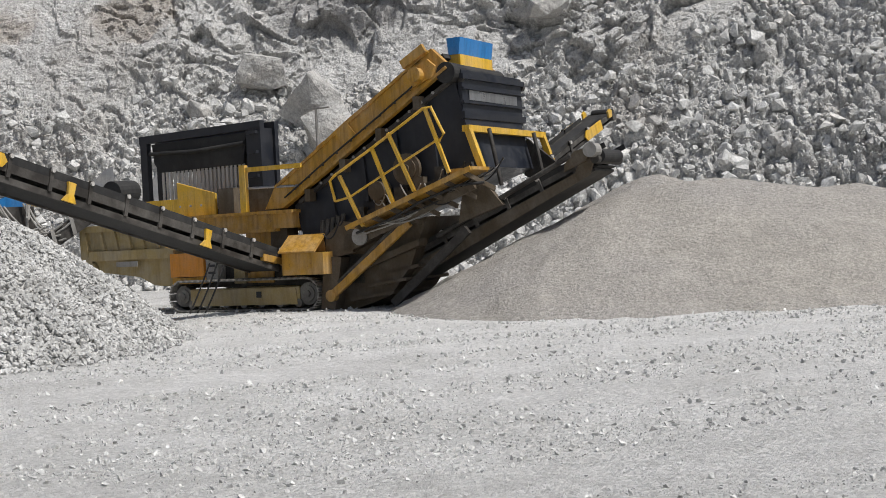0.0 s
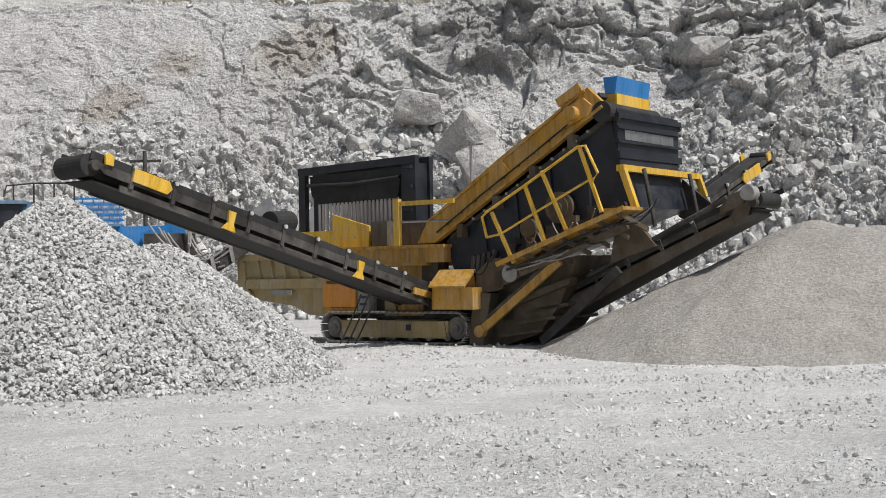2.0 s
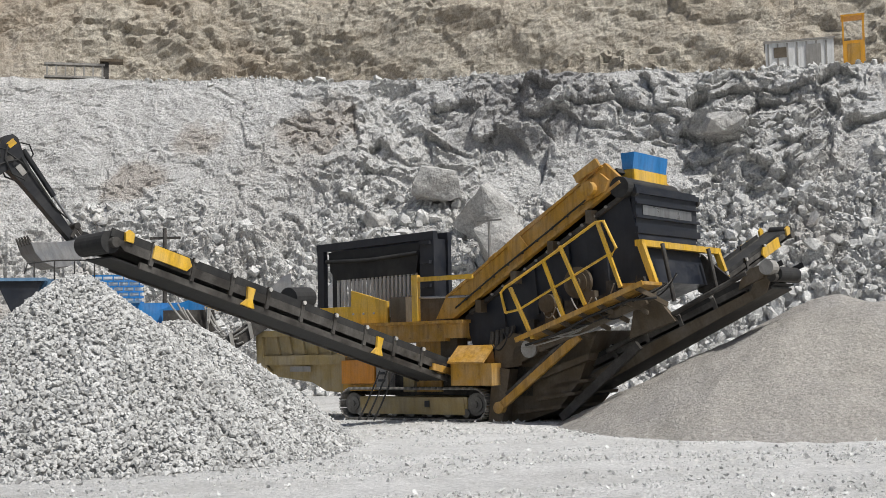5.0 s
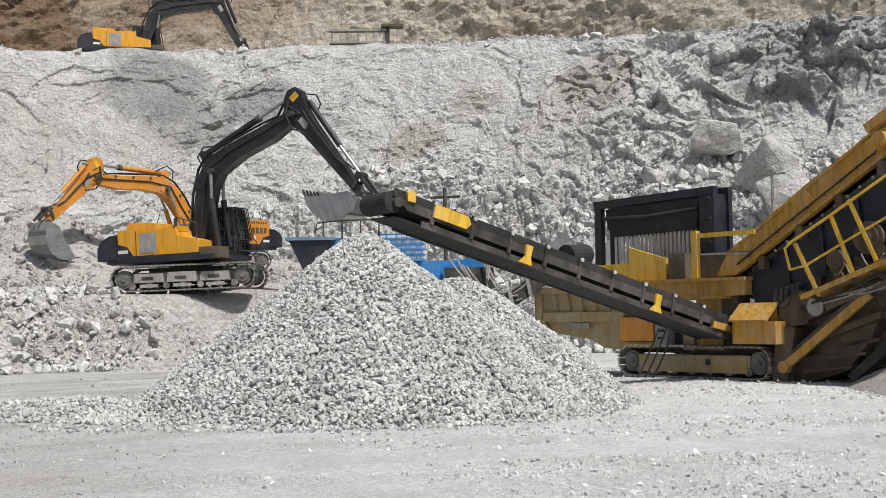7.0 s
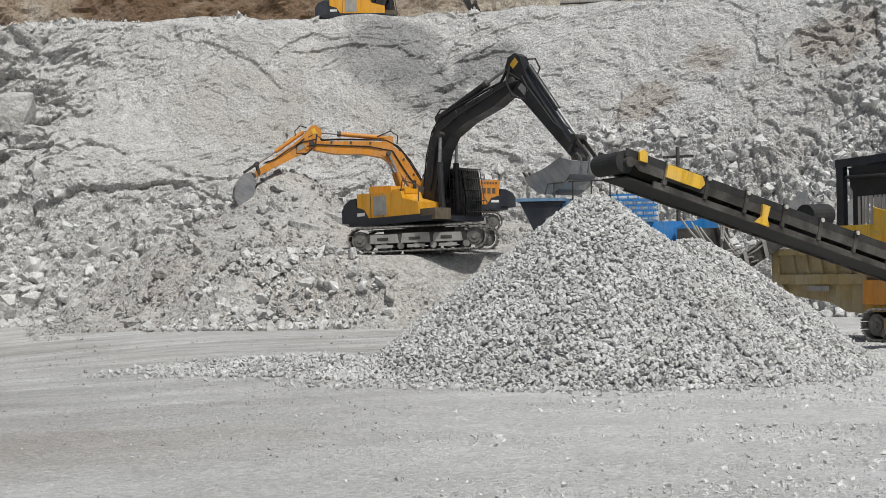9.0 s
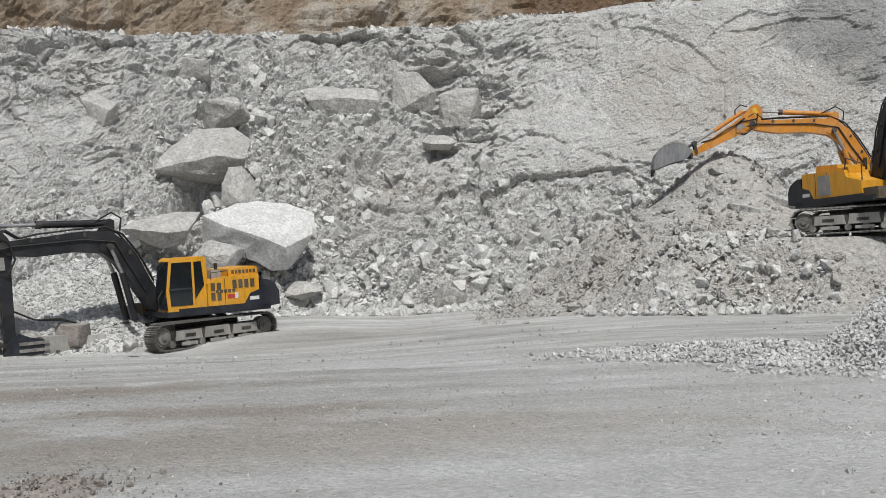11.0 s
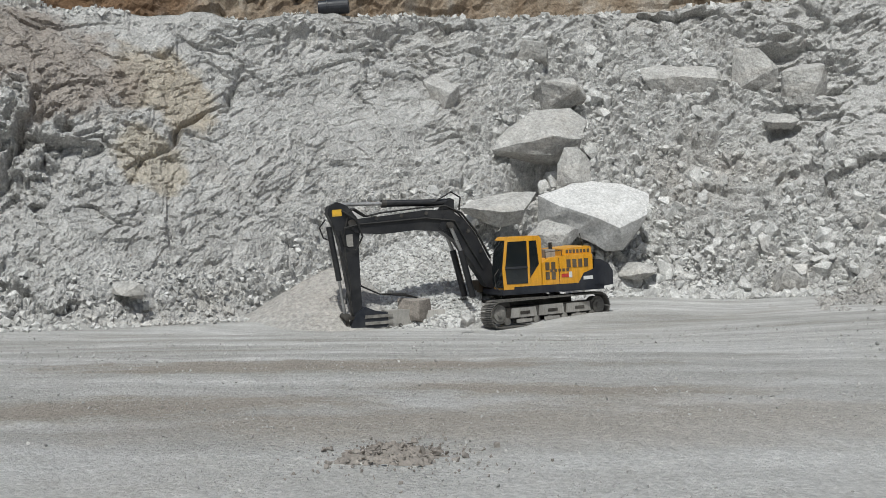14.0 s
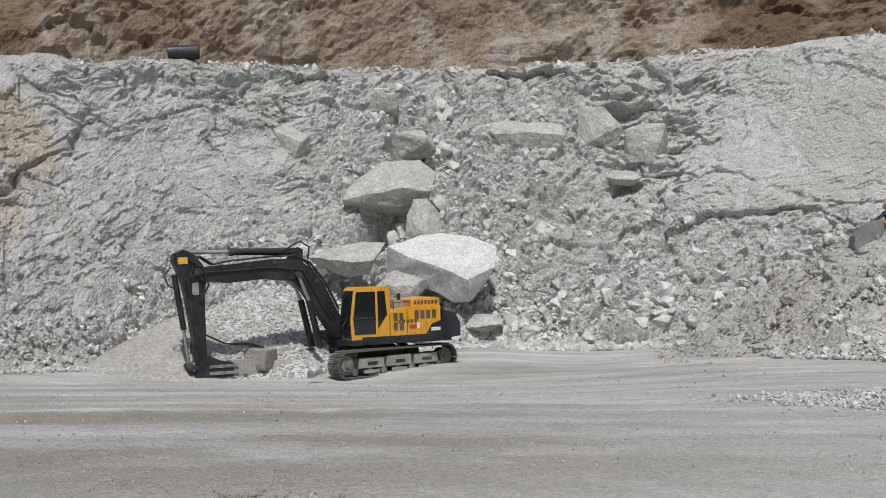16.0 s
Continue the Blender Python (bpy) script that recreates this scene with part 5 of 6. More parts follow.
    for y in (-0.24, 0.24):
        part("hose", tube([(-0.3, y, 0.1), (0.4, y, 0.3), (1.2, y * 1.2, 0.3), (S * 0.6, y, 0.2), (S * 0.75, y, 0.3)], 0.03, 6), RUBBER, stick)
    part("hose_loop", tube([(-0.2, 0, 0.82), (0.05, 0.05, 1.05), (0.4, 0.08, 0.95), (0.55, 0.05, 0.6)], 0.03, 6), RUBBER, stick)
    for s in (1, -1):
        part("hose_bundle", tube([(-0.45, s * 0.26, 0.3), (-0.1, s * 0.36, -0.15), (0.45, s * 0.38, -0.3), (0.9, s * 0.3, -0.05), (0.7, s * 0.28, 0.3), (0.2, s * 0.26, 0.4)], 0.035, 6), RUBBER, stick)
        part("stick_plate", box(0.35, 0.75, s * 0.222 - 0.012, s * 0.222 + 0.012, 0.0, 0.22, 0.01), CHASSIS, stick)
    part("knuckle", rod((S * 0.86, -0.3, 0.42), (S * 0.86, 0.3, 0.42), 0.12, 12), DARK, stick)
    part("knuckle", rod((S, -0.3, 0.0), (S, 0.3, 0.0), 0.15, 12), DARK, stick)
    if tool == "bucket":
        end = part("bucket", soften(bucket_mesh(1.35), 0), BUCKET, root, "worn steel digging bucket")
        for j in range(5):
            y = -0.56 + j * 0.28
            part("bucket_tooth", prism([(1.65, -0.75), (1.75, -0.75), (1.72, -1.08), (1.69, -1.08)], y - 0.05, y + 0.05, 0.008), DARK, end)
        part("wear_strip", box(0.5, 0.9, -0.69, 0.69, 0.51, 0.54, 0.01), STEEL, end)
    else:
        end = part("hydraulic_breaker", prism([(-0.3, -0.22), (-0.05, -0.38), (0.95, -0.38), (0.95, 0.55), (0.55, 0.62), (0.2, 0.78), (-0.12, 0.6), (-0.34, 0.15)], -0.33, 0.33, 0.05), BLACK, root, "hydraulic rock breaker lying on the ground")
        for j in range(4):
            part("clamp_bar", box(0.15, 1.1, -0.37, -0.33, -0.26 + j * 0.22, -0.16 + j * 0.22, 0.006), TRACK, end)
            part("clamp_bar", box(0.15, 1.1, 0.33, 0.37, -0.26 + j * 0.22, -0.16 + j * 0.22, 0.006), TRACK, end)
        part("tie_bolt", rod((1.35, -0.4, 0.1), (1.35, 0.4, 0.1), 0.06, 10), DARK, end)
        part("breaker_body", box(0.9, 2.3, -0.32, 0.32, -0.36, 0.60, 0.03), CHASSIS, end, "dusty grey breaker casing")
        part("breaker_nose", box(2.3, 2.95, -0.28, 0.28, -0.34, 0.52, 0.04), SLAT, end, "pale breaker nose")
        part("chisel", rod((2.95, 0, -0.14), (3.7, 0, -0.16), 0.085, 14), STEEL, end, "bare steel chisel")
        for j, y in enumerate((0.05, 0.14)):
            part("hose", tube([(-0.4, y, 1.9), (0.1, y, 1.5), (0.8, y, 1.15), (1.6, y, 1.12 - 0.06 * j), (2.1, y, 0.95), (2.12 - 0.1 * j, y, 0.6), (1.85 - 0.15 * j, y, 0.4), (1.5, y, 0.2)], 0.03, 6), RUBBER, end)

    def poses(swing, boom_up, stick_up, tool_up):
        turn = pose(0, 0, 0, 0, 0, swing)
        b = turn @ pose(foot[0], 0, foot[1], 0, -boom_up, 0)
        s = turn @ pose(foot[0] + L * math.cos(radians(boom_up)), 0, foot[1] + L * math.sin(radians(boom_up)), 0, -stick_up, 0)
        tip = s @ Vector((S, 0, 0))
        flip = pose(0, 0, 0, 180, 0, 0) if tool != "bucket" else Matrix()
        return turn, b, s, Matrix.Translation(tip) @ turn @ pose(0, 0, 0, 0, -tool_up, 0) @ flip

    parts = (up, boom, stick, end)

    def rest(*angles):
        for ob, mm in zip(parts, poses(*angles)):
            ob.matrix_basis = mm

    return root, parts, poses, rest


# parked excavator with a rock breaker, nose slightly down
breaker, b_parts, b_poses, b_rest = excavator("breaker_excavator", pose(-38.71, 20.84, -0.68, 0, 3.0, -82), 1.0, GOLD, BOOM,
    "yellow excavator with black boom and hydraulic breaker, parked", hx=-0.2, foot=(1.25, 1.5), boom_len=5.3, stick_len=3.55, tool="breaker")
b_rest(-14, 24.5, -92, 180)
b_parts[0].matrix_basis = b_parts[0].matrix_basis @ Matrix.Diagonal((0.87, 1, 1, 1))     # its house is short
# loading excavator on the bank
loader, l_parts, l_poses, l_rest = excavator("loading_excavator", pose(-24.12, 39.52, 2.64, 0, -1.5, 20), 1.0, GOLD, BOOM,
    "yellow excavator with dark grey boom and caged cab, loading", foot=(0.5, 1.65), boom_len=5.8, stick_len=3.9, caged=True, cab_mat=DARK)
l_rest(0, 51, -51, -175)
# orange excavator behind it
digger, d_parts, d_poses, d_rest = excavator("orange_excavator", pose(-28.2, 48.38, 3.72, 0, 0, -149), 0.88, ORANGE, ORANGE,
    "orange excavator digging at the rock face", foot=(1.5, 1.75), boom_len=6.1, stick_len=3.3)
d_rest(0, 24, -30, -60)
# excavator on the upper bench
upper, u_parts, u_poses, u_rest = excavator("bench_excavator", pose(-43.5, 64.6, 16.45, 0, 0, 32), 1.03, GOLD, BOOM,
    "yellow excavator with black boom on the upper bench", foot=(0.6, 1.35), boom_len=5.2, stick_len=3.3, caged=True, cab_mat=DARK)
u_rest(0, 36.6, -61, -110)


# ---- the earth bank on which the excavators stand ----
def bank_z(az, d):
    """A dirt bank with a steep front, rising gently to the face."""
    toe = 42.6 + 0.5 * np.sin(az * 0.9) + 3.5 * smooth(40, 50, az)
    top = np.interp(d, [44, 46, 52, 58, 66], [2.45, 2.62, 3.2, 3.75, 4.6])
    front = smooth(0, 1, (d - toe) / (2.6 + 4.5 * smooth(36, 43, az)))
    side = (1 - smooth(41, 49, az)) * smooth(17, 23, az)
    mound = 2.9 * np.exp(-((az - 37.6) / 3.0) ** 2 - ((d - 55.5) / 3.6) ** 2)
    return -0.35 + (top + 0.35) * front * side + mound


def build_bank():
    az, d = np.meshgrid(np.arange(16, 51, 0.09), np.arange(41.5, 66, 0.13))
    z = bank_z(az, d)
    u = np.radians(az) * 45
    h1, _ = fracture(u / 1.1, d / 0.7, 61)
    h2, _ = fracture(u / 0.45, d / 0.35, 62)
    wild = smooth(0.2, 1.0, z) * (1 - smooth(2.2, 2.5, z) * 0.7)
    stand = (np.abs(az - 31.2) < 4.2) & (d > 44.0) & (d < 48.6)
    z = z + (0.35 * h1 + 0.2 * h2 + 0.5 * value_noise(u * 0.4, d * 0.4, 64, 4)) * wild * np.where(stand, 0.15, 1.0)
    x, y = polar(az, d)
    tagged(sheet("earth_bank", np.stack([x, y, z], -1)[:, ::-1], EARTH), "loose grey-brown earth bank with a steep front", "bank")
    rng = np.random.default_rng(33)
    n = 5600
    az, d = rng.uniform(24, 49, n), rng.uniform(42.5, 60, n)
    keep = (rng.random(n) < np.where(az > 35.2, 0.7, 0.7)) & ~((np.abs(az - 31.2) < 4.3) & (d > 44.0) & (d < 49))
    az, d = az[keep], d[keep]
    x, y = polar(az, d)
    size = np.clip(0.06 * rng.pareto(2.2, len(az)) + 0.05, 0, 0.45)
    scatter("bank_stones", np.stack([x, y, bank_z(az, d) + 0.05], -1), size, EARTH, "pale stones lying on the earth bank", "rubble", seed=34)
    n = 700
    az, d = rng.normal(38.2, 2.2, n), rng.uniform(42.8, 46.5, n)
    x, y = polar(az, d)
    size = np.clip(0.08 * rng.pareto(2.6, n) + 0.08, 0, 0.34)
    scatter("bank_rubble", np.stack([x, y, np.maximum(bank_z(az, d), 0) + 0.08], -1), size, RUBBLE, "white broken blocks at the foot of the bank", "rubble", seed=35)


build_bank()


# ---- boulders ----
# corners of the blocks that show their shape well: x across, y back, z up
BLOCKS = {
    "slab": ((-2.55, -0.3, 0.85), (-0.1, 1.9, 1.75), (1.3, 2.0, 1.6), (2.6, 1.3, 1.0), (2.35, 0.2, -0.1), (1.1, -0.9, -0.65), (-0.9, -1.0, 0.15), (0.3, -1.15, -0.35),
             (-2.6, 0.1, -0.3), (-1.0, -0.5, -1.0), (0.6, -0.4, -1.75), (1.3, -0.2, -1.7), (2.0, 0.7, -0.9), (-1.5, 2.2, 0.0), (1.8, 2.3, -1.0)),
    "wedge": ((-1.75, 0.0, 0.05), (-1.0, 0.7, 0.45), (0.6, 1.0, 0.75), (1.75, 0.9, 0.8), (1.2, -0.3, -0.1), (0.3, -0.9, -0.2), (-0.7, -0.8, -0.1), (0.0, -0.4, -0.85), (1.0, 0.1, -0.75), (-1.2, 0.2, -0.4)),
    "overhang": ((-0.2, 0.7, 1.9), (1.5, 1.1, 1.95), (2.4, 0.9, 1.4), (2.1, -0.2, 0.3), (0.6, -1.1, 0.35), (-2.3, -0.5, -0.2), (-2.0, 0.4, 0.5), (-1.7, 0.6, -0.7), (0.6, -0.6, -0.5), (0.9, 0.8, -1.0), (1.9, 0.5, -0.4)),
    "upright": ((-0.75, -0.2, -1.0), (0.85, -0.2, -1.0), (0.9, 0.4, 0.2), (0.2, 0.1, 1.0), (-0.45, 0.0, 0.95), (-0.8, -0.3, 0.1), (0.2, -0.6, -0.9), (0.0, 0.9, 0.0)),
    "ledge": ((-2.1, -0.2, 0.7), (-1.2, 0.6, 1.0), (2.0, 0.5, 0.95), (2.1, -0.4, 0.2), (1.9, -0.1, -0.8), (0.3, -0.6, -0.75), (-1.1, -0.3, -0.85), (-1.9, -0.5, 0.1), (0.2, -0.9, 0.2), (0, 1.2, 0)),
    "loaf": ((-1.0, 0, 0.0), (-0.6, 0.3, 0.42), (0.5, 0.3, 0.45), (1.0, 0.1, 0.1), (0.6, -0.4, -0.1), (-0.4, -0.45, -0.15), (-0.6, 0, -0.42), (0.6, 0.1, -0.4)),
}


def boulder(name, place, dims, turn, seed, label, mat=BOULDER):
    """A big fallen block: a cut hull with chipped edges, refined and roughened."""
    rnd = random.Random(seed)
    bm = bmesh.new()
    if isinstance(dims, str):
        corners = BLOCKS[dims]
        for p in corners:
            bm.verts.new(p)
        dims = [max(p[k] for p in corners) - min(p[k] for p in corners) for k in range(3)]
    else:
        for _ in range(15):
            p = Vector((rnd.uniform(-1, 1), rnd.uniform(-1, 1), rnd.uniform(-1, 1)))
            p /= max(abs(p.x), abs(p.y), abs(p.z)) ** 0.85
            bm.verts.new((p.x * dims[0] / 2, p.y * dims[1] / 2, p.z * dims[2] / 2))
    bmesh.ops.convex_hull(bm, input=bm.verts)
    bmesh.ops.delete(bm, geom=[v for v in bm.verts if not v.link_faces], context="VERTS")
    bmesh.ops.triangulate(bm, faces=bm.faces)
    bmesh.ops.subdivide_edges(bm, edges=bm.edges, cuts=3, use_grid_fill=True)
    bmesh.ops.triangulate(bm, faces=bm.faces)
    bmesh.ops.subdivide_edges(bm, edges=bm.edges, cuts=1, use_grid_fill=True)
    bmesh.ops.smooth_vert(bm, verts=bm.verts, factor=0.16, use_axis_x=True, use_axis_y=True, use_axis_z=True)
    off = Vector((seed * 3.7, seed * 1.3, 0))
    s = min(dims)
    for v in bm.verts:
        v.co += Vector(noise.noise_vector((v.co + off) * (1.6 / s))) * 0.05 * s + Vector(noise.noise_vector((v.co + off) * (5.0 / s))) * 0.022 * s
    bmesh.ops.recalc_face_normals(bm, faces=bm.faces)
    me = bpy.data.meshes.new(name)
    bm.to_mesh(me)
    bm.free()
    me.materials.append(mat)
    if "slab-like" in label:
        me.materials[0] = SLAB
    ob = new(name, me)
    ob.matrix_basis = Matrix.Translation(place) @ pose(0, 0, 0, *turn)
    return tagged(ob, label, "boulder", "fallen boulders")


def on_face(az, el, out=0.0):
    """The point of the rock face at a bearing and a height angle, moved out towards the middle of the quarry."""
    j = int(round((az + 36) / AZ_STEP))
    col = FACE[:, j]
    e = np.degrees(np.arctan2(col[:, 2] - EYE, np.hypot(col[:, 0], col[:, 1])))
    p = col[int(np.argmin(np.abs(e - el)))]
    k = 1 - out / np.hypot(p[0], p[1])
    return Vector((p[0] * k, p[1] * k, EYE + (p[2] - EYE) * k))


for az, el, dims, turn, seed, out, label in (
    (58.6, 1.75, "slab", (0, 0, 58.5), 3, 2.4, "huge white slab-like boulder with a bright flat top"),
    (62.9, 2.1, "wedge", (0, 0, 63), 5, 2.4, "flat pale boulder wedged against the huge slab"),
    (61.0, 4.85, "overhang", (0, 0, 61), 8, 1.2, "angular white boulder overhanging a dark hollow"),
    (59.5, 3.9, "upright", (0, 0, 60), 12, 2.2, "white block standing beside the hollow"),
    (60.1, 7.1, (2.6, 2.2, 1.7), (5, -10, 80), 14, 0.5, "pale boulder half buried in the slope"),
    (61.4, 9.0, (2.2, 1.8, 1.5), (15, 10, 40), 16, 0.3, "angular pale block high on the rock fall"),
    (65.4, 7.2, (1.9, 1.5, 1.4), (0, 25, 20), 18, 0.1, "pale block caught on the cliff"),
    (60.5, 0.7, (2.2, 1.7, 1.4), (0, 14, 33), 15, 3.0, "white block below the huge slab"),
    (56.6, -0.8, (1.7, 1.3, 0.9), (0, 8, 50), 19, 0.8, "low white block among the rubble"),
    (50.0, -1.35, (1.7, 1.3, 1.2), (0, 20, 60), 21, 0.4, "upright grey-white block on the floor's edge"),
    (50.4, 5.75, "loaf", (0, 4, 50), 23, 0.9, "flat grey boulder lying on the slope"),
    (54.8, 7.55, "ledge", (0, 2, 55), 27, 0.2, "massive grey-white block in the cliff"),
    (51.6, 7.9, (2.6, 1.6, 2.6), (0, 5, 60), 29, 0.1, "grey block beside the massive block"),
    (49.4, 7.2, (2.4, 1.5, 2.4), (8, 0, 40), 30, 0.1, "cracked grey block in the cliff"),
    (7.9, 7.6, (2.3, 1.8, 1.8), (10, -10, 10), 31, 1.0, "large rounded white boulder on the talus"),
    (5.7, 6.3, (2.6, 2.0, 2.4), (30, 40, 20), 33, 1.2, "tilted white boulder on the talus"),
    (4.9, 5.0, (2.4, 1.8, 1.8), (0, -20, 0), 35, 1.4, "large pale boulder behind the screening plant"),
    (10.6, 6.0, (1.1, 1.0, 0.9), (0, 10, 20), 37, 0.8, "pale block on the talus"),
    (-5.3, 9.7, (1.9, 1.4, 1.2), (0, 15, 10), 39, 0.5, "rusty brown block jutting from the cliff"),
    (79.4, -1.5, (1.1, 0.9, 0.6), (0, 10, 80), 41, 0.8, "pale block at the foot of the cliff"),
    (36.5, 1.8, (2.0, 1.4, 1.2), (0, 10, 30), 43, 12.5, "grey boulder on the earth bank"),
    (38.6, 1.6, (1.9, 1.5, 1.1), (0, -8, 60), 45, 12.0, "dark-sided boulder on the earth bank"),
    (35.3, 2.4, (1.5, 1.3, 1.0), (0, 12, 10), 47, 12.0, "pale round boulder on the earth bank"),
    (42.5, -0.2, (1.6, 1.0, 0.6), (0, 20, 40), 49, 10.0, "thin slab leaning on the bank"),
):
    boulder("boulder", on_face(az, el, out), dims, turn, seed, label)
boulder("boulder", Vector((-36.0, 17.3, -0.42)), (0.55, 0.5, 0.45), (0, 0, 20), 58, "small white block beside the breaker's chisel")
boulder("boulder", Vector((-39.1, 16.9, -0.25)), (1.2, 0.9, 0.9), (0, 0, 20), 53, "brownish block beside the excavator's track", DIRT)


# ---- a heap of crushed stone behind the breaker ----
def stone_heap_z(x, y):
    cx, cy = polar(66.0, 48.5)
    a = cone(x, y, float(cx), float(cy), 2.3, 0.52, 0.8)
    return a + 0.12 * value_noise(x * 0.9, y * 0.9, 141, 3)


def dust_cone_z(x, y):
    cx, cy = polar(70.3, 45.2)
    return cone(x, y, float(cx), float(cy), 1.25, 0.6, 0.3) + 0.06 * value_noise(x * 1.5, y * 1.5, 145, 3)


def build_stone_heap():
    cx, cy = (float(v) for v in polar(66.0, 48.0))
    heap("stone_heap", stone_heap_z, cx - 6.5, cx + 6.5, cy - 8.0, cy + 7.0, 0.14, GRAVEL, "heap of crushed grey-white stone behind the breaker")
    dx, dy = (float(v) for v in polar(70.3, 45.2))
    heap("dust_cone", dust_cone_z, dx - 4, dx + 4, dy - 4, dy + 4, 0.12, EARTH, "small cone of pale stone dust beside the crushed stone")
    rng = np.random.default_rng(91)
    n = 22000
    x, y = rng.uniform(cx - 6.5, cx + 6.5, n), rng.uniform(cy - 8, cy + 7, n)
    z, g = stone_heap_z(x, y), ground_z(x, y)
    az = np.degrees(np.arctan2(-x, y))
    keep = (z > g - 0.06) & (az < 70.2) & (np.hypot(x, y) < 49.5)
    x, y, z = x[keep], y[keep], z[keep]
    size = np.clip(rng.normal(0.085, 0.03, len(x)), 0.04, 0.2)
    scatter("heap_stones", np.stack([x, y, z + 0.02], -1), size, GRAVEL, "crushed grey-white stones on the heap", "gravel", PEBBLES, 92)


build_stone_heap()


# ---- plant behind the gravel cone ----
def build_blue_plant():
    root = thing("blue_crusher", pose(-14.6, 37.3, 0.0, 0, 0, 20), "blue crusher with a railed platform behind the gravel", "machine")
    part("blue_tank", box(-1.6, 1.5, -0.8, 1.2, 2.4, 3.35, 0.06), BLUE, root, "bright blue steel casing")
    part("blue_arm", bar((0.9, -1.0, 2.9), (2.7, -1.4, 3.5), 0.5, 0.45, 0.04), BLUE, root)
    part("casing_lid", box(-1.7, 0.2, -0.9, 1.3, 3.35, 3.42, 0.02), PALE_BLUE, root)
    part("stand", box(-1.6, 1.4, -0.4, 1.0, 0.0, 2.4, 0.05), DARK, root)
    basket = part("platform", box(-2.4, 0.3, 0.9, 2.6, 3.3, 3.4, 0.02), PALE_BLUE, root, "pale blue railed platform")
    for k in range(6):
        part("lattice_bar", box(-1.3 + 0.0 * k, 0.3, 0.9, 0.94, 3.42 + 0.17 * k, 3.47 + 0.17 * k, 0.004), BLUE, basket)
        for j in range(5):
            x = -1.3 + 0.32 * j + (0.16 if k % 2 else 0)
            if k < 5 and x < 0.25:
                part("lattice_bar", box(x, x + 0.04, 0.9, 0.94, 3.47 + 0.17 * k, 3.59 + 0.17 * k, 0.004), BLUE, basket)
    part("white_stack", box(-1.25, 0.25, 1.0, 2.0, 3.4, 4.3, 0.03), WHITE, basket, "stack of white blocks behind the lattice")
    for x in (-3.0, -2.4, -1.8, -1.2):
        part("rail_post", rod((x, 0.8, 3.3), (x, 0.8, 4.75), 0.025, 8), DARK, basket)
    part("hand_rail", tube([(-3.3, 0.8, 4.35), (-3.2, 0.8, 4.7), (-2.4, 0.8, 4.78), (-1.1, 0.8, 4.78)], 0.025), DARK, basket)
    part("panel", box(-2.9, -1.4, 0.9, 0.95, 3.4, 4.2, 0.01), PALE_BLUE, basket)
    # hopper at the left
    part("feed_funnel", prism([(-4.1, 4.15), (-2.7, 4.15), (-3.0, 3.5), (-3.4, 3.1), (-3.6, 3.1)], 0.4, 1.4, 0.03), BLACK, root, "dark steel feed funnel")
    part("funnel_rim", box(-4.2, -2.6, 0.3, 1.5, 4.12, 4.22, 0.02), PALE_BLUE, root)
    part("funnel_leg", box(-3.6, -3.3, 0.8, 1.1, 0.0, 3.2, 0.02), DARK, root)
    # lower conveyor towards the screening plant
    low = part("transfer_conveyor", bar((1.5, -4.0, 1.25), (4.2, -4.0, 3.0), 1.5, 0.42, 0.03), DARK, root, "dark dusty transfer conveyor")
    for k in range(5):
        part("frame_rib", bar((1.8 + 0.5 * k, -4.78, 1.2 + 0.325 * k), (1.7 + 0.5 * k, -4.78, 1.7 + 0.325 * k), 0.08, 0.1, 0.01), CHASSIS, low)
    part("drive_box", box(0.9, 2.3, -4.2, -2.6, 1.9, 3.0, 0.06), DARK, root)
    for k in range(9):
        rnd = random.Random(70 + k)
        a = (0.9 + rnd.random() * 1.4, -4.3 - rnd.random() * 0.3, 3.0 + rnd.random() * 0.3)
        b = (1.9 + rnd.random() * 1.4, -4.8, 2.0 + rnd.random() * 0.7)
        part("hose", tube(curve_points(a, b, rnd.uniform(0.2, 0.6)), 0.03, 6), CHASSIS, root)
    for x, z in ((3.9, 3.2), (5.6, 3.15)):
        part("worn_guard", prism([(x, z), (x + 0.95, z + 0.05), (x + 0.9, z + 1.05), (x + 0.65, z + 0.95), (x + 0.15, z + 0.45)], -0.4, -0.34, 0.02), BUCKET, root, "curved worn steel guard")
    part("tail_drum", rod((4.7, -0.6, 3.45), (5.4, 0.2, 3.5), 0.34, 18), RUBBER, root)


build_blue_plant()


def build_pole():
    root = thing("power_pole", pose(-15.74, 43.2, 0.3), "thin wooden power pole with two crossarms", "pole")
    part("shaft", rod((0, 0, 0), (0, 0, 6.0), 0.09, 10, None, 0.07), DARK, root)
    for z, w in ((5.65, 1.1), (5.15, 0.8)):
        part("crossarm", bar((-w / 2, 0, z), (w / 2, 0.1, z), 0.08, 0.09), DARK, root)


build_pole()


# ---- things on the upper bench ----
def bench_point(az, back):
    d, z, _ = face_point(np.array(float(az)), np.array(1.0))
    x, y = polar(az, float(d) + back)
    return float(x), float(y), float(z) + 0.1


